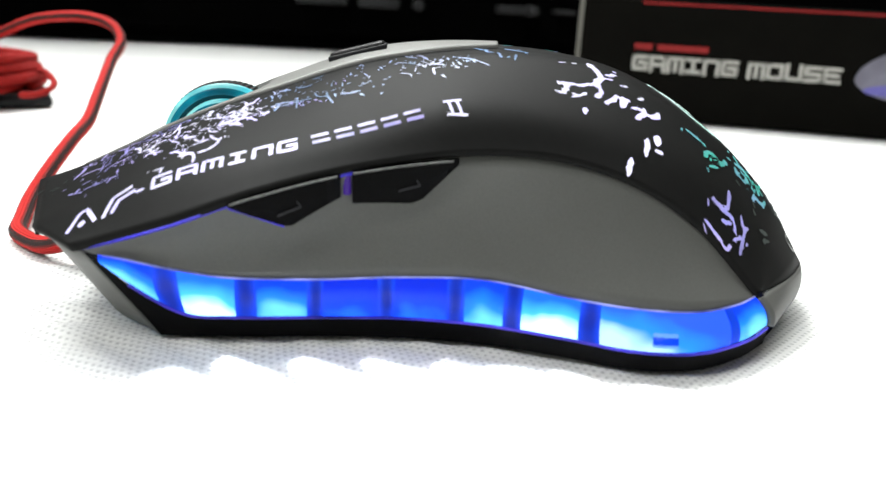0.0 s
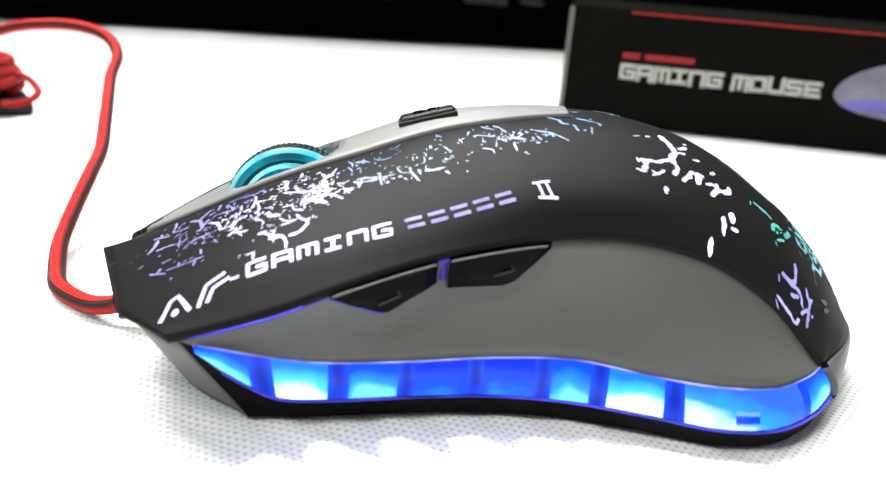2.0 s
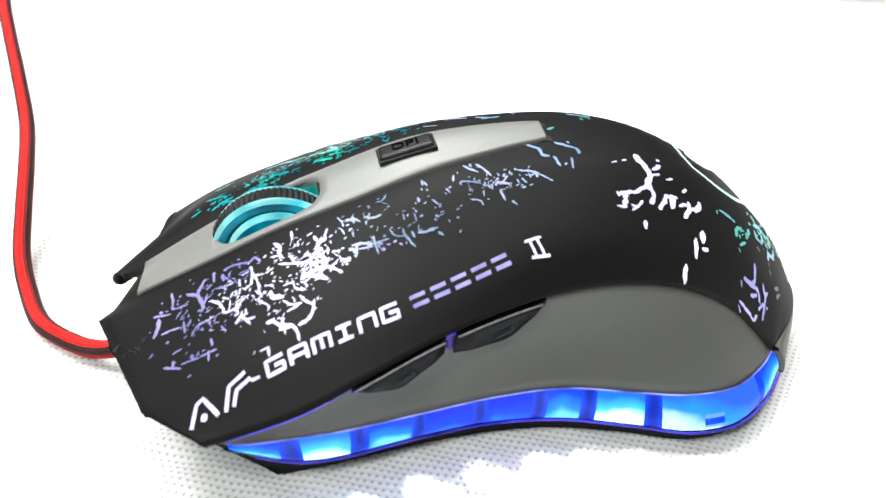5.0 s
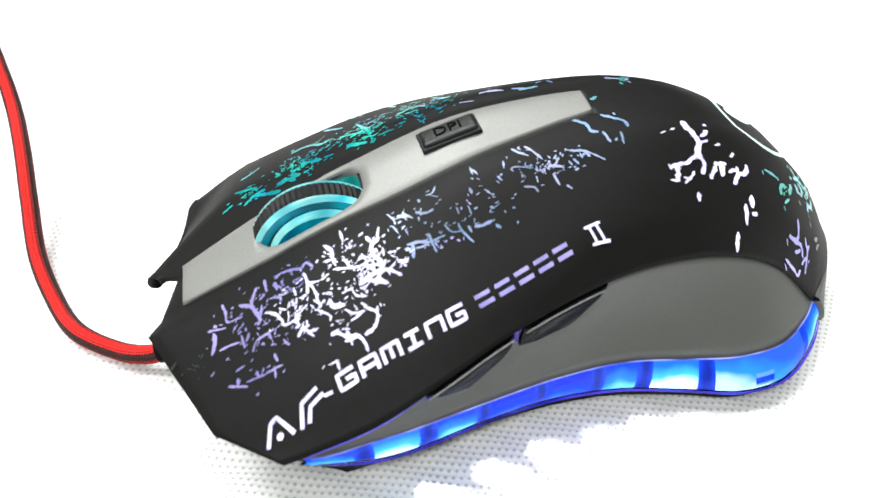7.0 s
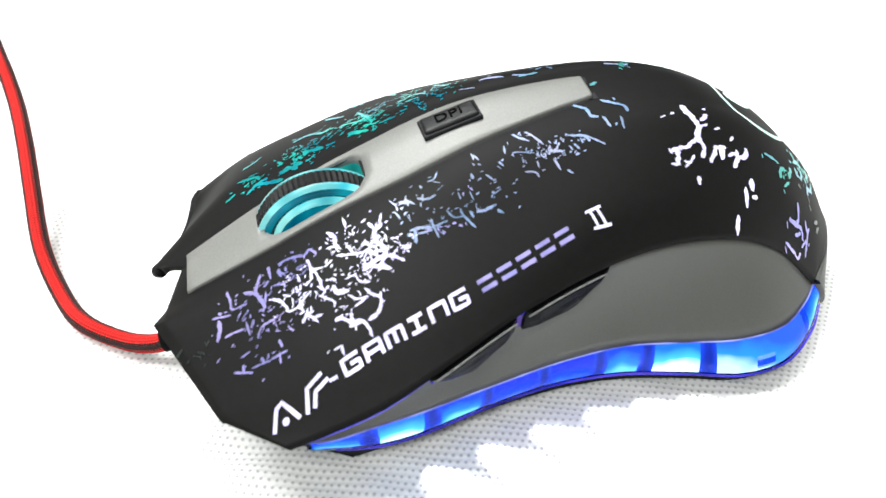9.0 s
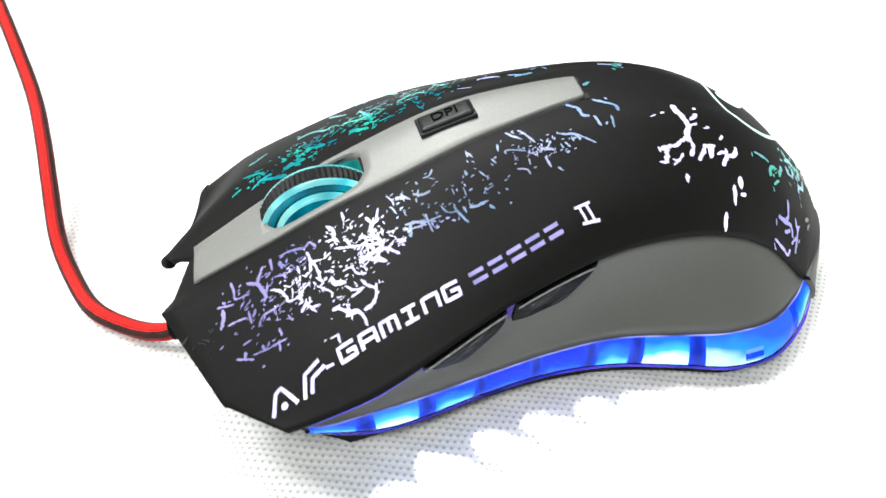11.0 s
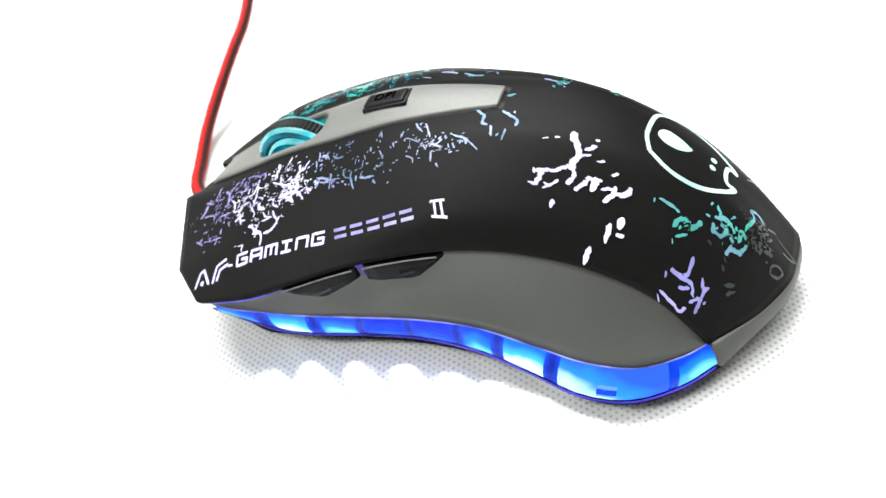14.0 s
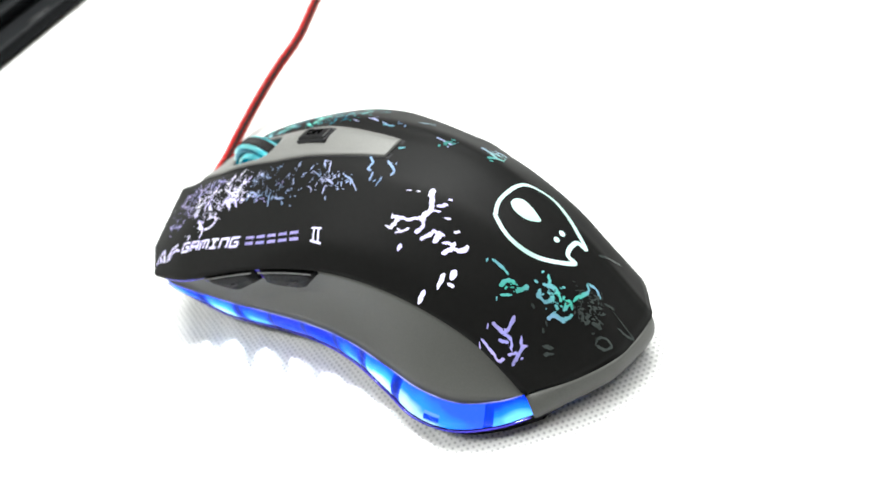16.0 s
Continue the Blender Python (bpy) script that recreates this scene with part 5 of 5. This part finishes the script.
strokes([(0.63, (49.8, -13.1), (49.4, -15.0), (48.8, -15.7)), (0.71, (46.6, -16.0), (48.5, -16.0)), (0.55, (48.5, -16.0), (50.1, -15.9), (50.4, -16.7)), (0.55, (48.2, -17.1), (49.7, -16.5)), (0.56, (45.2, -18.7), (47.0, -19.0), (47.6, -19.0)), (0.52, (47.8, -19.0), (48.5, -19.4), (49.6, -18.6)), (0.59, (51.8, -14.6), (52.1, -15.5), (52.9, -15.0)), (0.60, (52.3, -15.6), (51.9, -16.8), (51.2, -18.3)), (0.48, (50.2, -17.7), (51.6, -16.7))], VIOLET_GLOW, "violet lit splash beside the grey panel", 0.72)
strokes([(0.55, (43.2, -8.1), (44.9, -8.1), (46.4, -8.4)), (0.63, (45.9, -10.7), (46.9, -9.2), (48.0, -8.9)), (0.71, (48.9, -9.7), (49.6, -8.7), (50.2, -7.9)), (0.47, (46.6, -11.9), (48.2, -10.8)), (0.56, (52.6, -3.8), (53.1, -4.5)), (0.56, (52.4, -5.7), (54.4, -4.7), (55.8, -5.6)), (0.79, (52.2, -7.9), (52.2, -6.9)), (0.71, (52.3, -7.7), (53.8, -7.6), (54.5, -6.1)), (0.64, (55.4, -6.9), (55.7, -7.1)), (0.80, (56.7, -6.3), (57.1, -4.5), (57.7, -5.1)), (0.56, (54.9, -9.4), (55.8, -8.1), (57.2, -7.6), (58.2, -6.0)), (0.64, (56.0, -8.3), (57.4, -7.8)), (0.49, (57.6, -4.0), (58.8, -0.5), (58.1, 0.8), (59.5, 1.5), (60.5, 0.8))], GREEN_GLOW, "green lit splashes over the tail", 0.8)
strokes([(0.57, (60.3, -4.4), (60.5, -3.7)), (0.49, (60.5, -5.2), (60.8, -4.5)), (0.49, (61.4, -4.2), (62.7, -3.5)), (0.41, (61.6, 0.7), (62.9, 1.6)), (0.33, (62.8, -6.2), (62.9, -5.1), (64.1, -3.9), (65.1, -4.1), (64.3, -5.5), (63.0, -6.2)), (0.33, (64.8, -0.5), (66.3, 0.0), (67.6, 1.0)), (0.38, (56.8, 8.3), (59.5, 11.6)), (0.40, (55.5, -13.2), (57.0, -12.3)), (0.40, (56.0, -14.0), (57.3, -12.9)), (0.47, (54.7, -11.3), (54.8, -11.6)), (0.55, (51.9, -9.7), (52.2, -9.7))], DIM_GLOW, "faint splashes near the tail")
strokes([(0.64, (-45.1, 13.5), (-42.1, 12.3), (-41.5, 11.3)), (0.57, (-43.8, 9.2), (-41.6, 10.4), (-40.2, 10.3)), (0.47, (-43.9, 18.3), (-42.1, 18.7), (-40.6, 19.9)), (0.74, (-42.0, 10.2), (-37.8, 7.9)), (0.51, (-47.5, 10.0), (-46.0, 10.7)), (0.87, (-37.6, 9.8), (-34.2, 9.8)), (0.56, (-36.5, 10.4), (-35.0, 8.9)), (0.91, (-34.2, 19.5), (-31.8, 19.6), (-29.3, 17.0)), (0.87, (-33.2, 12.2), (-30.4, 11.2)), (0.50, (-29.4, 11.1), (-28.1, 10.9)), (0.94, (-27.6, 25.2), (-25.1, 21.9)), (0.64, (-25.9, 16.3), (-23.4, 14.7)), (1.12, (-22.3, 30.7), (-21.8, 27.1)), (0.44, (-22.5, 20.4), (-21.3, 12.0)), (0.86, (-25.3, 11.5), (-22.6, 10.1)), (0.63, (-37.9, 13.3), (-37.3, 12.1))], TEAL_GLOW, "teal lit splashes in the far button", 0.85)
strokes([(0.64, (-19.8, 30.1), (-17.2, 29.7)), (0.82, (-16.0, 29.8), (-14.8, 23.4)), (0.46, (-21.0, 17.2), (-19.4, 18.2)), (0.43, (-20.2, 10.6), (-17.7, 10.3)), (0.43, (-22.6, 11.9), (-20.8, 11.0)), (0.50, (-16.2, 15.2), (-12.9, 16.3), (-11.5, 13.9)), (0.50, (-14.9, 13.8), (-13.0, 13.4)), (0.64, (-9.8, 30.5), (-9.0, 29.0)), (0.57, (-8.8, 18.7), (-7.9, 14.7)), (0.37, (-16.5, 11.1), (-15.5, 11.0))], TEAL_GLOW, "teal lit splashes in the far button", 0.85)
strokes([(0.25, (-6.4, 10.6), (-4.0, 9.9)), (0.50, (-2.5, 11.7), (-0.7, 11.9), (1.3, 10.9)), (0.47, (-2.4, 12.1), (0.8, 11.1)), (0.53, (2.9, 10.8), (5.4, 10.0)), (0.42, (7.2, 11.2), (8.3, 11.5)), (0.48, (9.2, 11.4), (9.8, 10.5))], PALE_GLOW, "pale blue lit splashes in the far half", 0.6)
strokes([(1.08, (21.9, 9.0), (22.7, 10.0)), (0.92, (27.4, 14.0), (31.6, 12.7)), (0.77, (31.2, 10.7), (33.0, 13.2)), (0.64, (28.0, 17.3), (31.0, 17.0)), (0.57, (3.9, 10.1), (6.9, 10.0)), (0.66, (9.9, 15.5), (12.0, 17.3)), (0.70, (13.9, 3.3), (15.0, 3.9))], GREEN_GLOW, "green lit splashes in the far half", 0.72)
splash("splash_print", [(-0.0470, -0.0138, 0.0065, 0.0042, 25, 26, 4, 0.00042), (-0.0150, -0.0152, 0.0060, 0.0015, 4, 10, 2, 0.00042), (-0.0128, -0.0115, 0.0018, 0.0012, 60, 4, 0, 0.0004)], VIOLET_GLOW, "violet lit flecks in the shell")
splash("splash_print", [(-0.0281, -0.0150, 0.0042, 0.0036, 30, 46, 12, 0.00048), (-0.0316, -0.0115, 0.0030, 0.0026, 20, 14, 4, 0.00045), (-0.0375, -0.0175, 0.0040, 0.0042, 60, 26, 4, 0.00045), (-0.0232, -0.0156, 0.0040, 0.0016, 12, 14, 3, 0.00045)], WHITE_GLOW, "white lit flecks in the shell")
splash("splash_print", [(-0.0560, -0.0177, 0.0022, 0.0030, 60, 8, 3, 0.0005), (0.0610, -0.0030, 0.0026, 0.0034, 40, 34, 6, 0.0005), (0.0590, -0.0060, 0.0022, 0.0026, 40, 18, 4, 0.0005)], DIM_GLOW, "faint splashes at nose and tail")
splash("splash_print", [(-0.0430, 0.0130, 0.0040, 0.0030, 30, 20, 3, 0.00045), (-0.0360, 0.0150, 0.0042, 0.0034, 30, 26, 4, 0.00048), (-0.0290, 0.0170, 0.0042, 0.0038, 30, 28, 5, 0.0005), (-0.0220, 0.0190, 0.0044, 0.0036, 20, 28, 5, 0.0005), (-0.0145, 0.0200, 0.0042, 0.0030, 20, 26, 4, 0.00048), (-0.0080, 0.0210, 0.0030, 0.0024, 20, 14, 2, 0.00045)], TEAL_GLOW, "teal lit flecks in the far button")
splash("splash_print", [(-0.0002, -0.0084, 0.0052, 0.0034, 10, 14, 2, 0.00042), (0.0041, -0.0078, 0.0030, 0.0016, 0, 8, 1, 0.00042), (-0.0209, -0.0093, 0.0042, 0.0020, 15, 12, 2, 0.00042)], PALE_GLOW, "pale blue lit flecks beside the centre strip")
splash("splash_print", [(0.0548, -0.0078, 0.0024, 0.0028, 30, 18, 3, 0.0005), (0.0474, -0.0110, 0.0026, 0.0012, 20, 8, 1, 0.00045), (0.0300, 0.0138, 0.0026, 0.0018, -20, 14, 2, 0.0006), (0.0223, 0.0096, 0.0014, 0.0008, 10, 5, 1, 0.0006)], GREEN_GLOW, "green lit flecks over the tail")

# round emblem: an outline, a drop and two dots
bm = bmesh.new()
ring = [(0.0398, -0.0022), (0.0389, 0.0009), (0.0391, 0.0045), (0.0400, 0.0084), (0.0422, 0.0101), (0.0456, 0.0107), (0.0495, 0.0090), (0.0528, 0.0070), (0.0553, 0.0053), (0.0537, 0.0049), (0.0533, 0.0024), (0.0538, 0.0007), (0.0553, 0.0006), (0.0528, -0.0022), (0.0496, -0.0041), (0.0460, -0.0046), (0.0428, -0.0040), (0.0398, -0.0022)]
smooth_ring = [tuple(spline([(x, y, 0) for x, y in ring], i / 6).xy) for i in range((len(ring) - 1) * 6 + 1)]
stroke(bm, smooth_ring, 0.0008, 0.0008, 0.0004, 0.05)
part("emblem_outline", bm, RING_GLOW, mouse, "mint-green lit outline of the emblem", smooth=False)
bm = bmesh.new()
drop = [tuple(spline([(x, y, 0) for x, y in ((0.0407, 0.0024), (0.0408, 0.0037), (0.0420, 0.0048), (0.0440, 0.0046), (0.0460, 0.0037), (0.0469, 0.0029), (0.0453, 0.0015), (0.0434, 0.0011), (0.0417, 0.0015), (0.0407, 0.0024))], i / 4).xy) for i in range(36)]
add_poly(bm, drop)
part("emblem_drop", bm, RING_GLOW, mouse, "white-green lit drop in the emblem", smooth=False)
for x, y in ((0.0509, 0.0040), (0.0508, 0.0019)):
    bm = bmesh.new()
    add_poly(bm, [(x + 0.0006 * math.cos(a), y + 0.0006 * math.sin(a)) for a in steps(0, 5.6, 8)])
    part("emblem_dot", bm, RING_GLOW, mouse, "green lit dot in the emblem", smooth=False)


# ---- lettering along the shoulder ----
def cell_map(tl, bl, tr, br):
    """Maps (a, b), both 0 to 1, b upwards, onto the shell between four corners."""
    def at(a, b):
        lo = (bl[0] + (br[0] - bl[0]) * a, bl[1] + (br[1] - bl[1]) * a)
        hi = (tl[0] + (tr[0] - tl[0]) * a, tl[1] + (tr[1] - tl[1]) * a)
        return lo[0] + (hi[0] - lo[0]) * b, lo[1] + (hi[1] - lo[1]) * b
    return at


LETTERS = {"G": [[(0.95, 0.95), (0.08, 0.95), (0.08, 0.08), (0.92, 0.08), (0.92, 0.50), (0.45, 0.50)]],
           "A": [[(0.08, 0.0), (0.08, 0.92), (0.92, 0.92), (0.92, 0.0)], [(0.08, 0.42), (0.92, 0.42)]],
           "M": [[(0.06, 0.0), (0.06, 0.92), (0.94, 0.92), (0.94, 0.0)], [(0.50, 0.92), (0.50, 0.10)]],
           "I": [[(0.10, 0.93), (0.90, 0.93)], [(0.50, 0.93), (0.50, 0.07)], [(0.10, 0.07), (0.90, 0.07)]],
           "N": [[(0.08, 0.0), (0.08, 0.92), (0.92, 0.92), (0.92, 0.0)]]}
at = cell_map((-0.0359, -0.0290), (-0.0354, -0.0312), (-0.0159, -0.0246), (-0.0156, -0.0269))
for i, ch in enumerate("GAMING"):
    bm = bmesh.new()
    for line in LETTERS[ch]:
        stroke(bm, [at((i + 0.06 + 0.82 * a) / 6, b) for a, b in line], 0.00055, 0.00055, 0.0004)
    part("letter", bm, WHITE_GLOW, mouse, "white lit letter", smooth=False)
# plain marks for the rest of the name
at = cell_map((-0.0150, -0.0243), (-0.0141, -0.0266), (0.0009, -0.0203), (0.0021, -0.0225))
for i in range(5):
    bm = bmesh.new()
    for b in (0.82, 0.30):
        stroke(bm, [at((i + 0.10) / 5, b), at((i + 0.84) / 5, b)], 0.0006)
    part("name_mark", bm, VIOLET_GLOW, mouse, "violet lit bar mark", smooth=False)
bm = bmesh.new()
at = cell_map((0.0037, -0.0192), (0.0046, -0.0218), (0.0063, -0.0187), (0.0076, -0.0216))
for line in ([(0, 0.93), (1, 0.93)], [(0, 0.07), (1, 0.07)], [(0.28, 0.93), (0.28, 0.07)], [(0.72, 0.93), (0.72, 0.07)]):
    stroke(bm, [at(*q) for q in line], 0.0004)
part("numeral", bm, WHITE_GLOW, mouse, "white lit numeral", smooth=False)
bm = bmesh.new()
for line in ([(-0.0460, -0.0338), (-0.0453, -0.0311), (-0.0444, -0.0306), (-0.0422, -0.0333)], [(-0.0411, -0.0333), (-0.0407, -0.0304), (-0.0384, -0.0293)], [(-0.0400, -0.0330), (-0.0396, -0.0312), (-0.0376, -0.0303)]):
    stroke(bm, line, 0.00055, 0.00055, 0.0004)
add_poly(bm, [(-0.0442 + 0.0005 * math.cos(a), -0.0330 + 0.0005 * math.sin(a)) for a in steps(0, 5.6, 8)])
part("maker_mark", bm, WHITE_GLOW, mouse, "pale violet lit slanted mark", smooth=False)
bm = bmesh.new()
stroke(bm, [(-0.0375, -0.0307), (-0.0363, -0.0306)], 0.0004)
part("name_dash", bm, WHITE_GLOW, mouse, "white lit dash", smooth=False)

# finer spatter between the strokes
splash("splash_print", [(-0.0300, -0.0165, 0.0050, 0.0050, 30, 34, 4, 0.00038), (-0.0345, -0.0215, 0.0045, 0.0034, 35, 22, 3, 0.00036), (-0.0400, -0.0150, 0.0040, 0.0036, 50, 20, 3, 0.00036)], WHITE_GLOW, "fine white lit spatter in the shell")
splash("splash_print", [(-0.0445, -0.0195, 0.0058, 0.0056, 40, 34, 6, 0.00036), (-0.0400, -0.0125, 0.0050, 0.0030, 25, 24, 5, 0.00036)], VIOLET_GLOW, "fine violet lit spatter in the shell")
splash("splash_print", [(-0.0190, -0.0125, 0.0060, 0.0040, 12, 24, 3, 0.00034), (-0.0090, -0.0120, 0.0055, 0.0040, 12, 18, 3, 0.00034), (0.0010, -0.0085, 0.0055, 0.0036, 12, 18, 3, 0.00034)], PALE_GLOW, "fine pale blue lit spatter beside the centre strip")
splash("splash_print", [(-0.0330, 0.0135, 0.0060, 0.0038, 25, 46, 10, 0.00056), (-0.0220, 0.0140, 0.0060, 0.0040, 15, 50, 12, 0.00058), (-0.0110, 0.0140, 0.0055, 0.0036, 12, 40, 9, 0.00054)], TEAL_GLOW, "fine teal lit spatter in the far button")
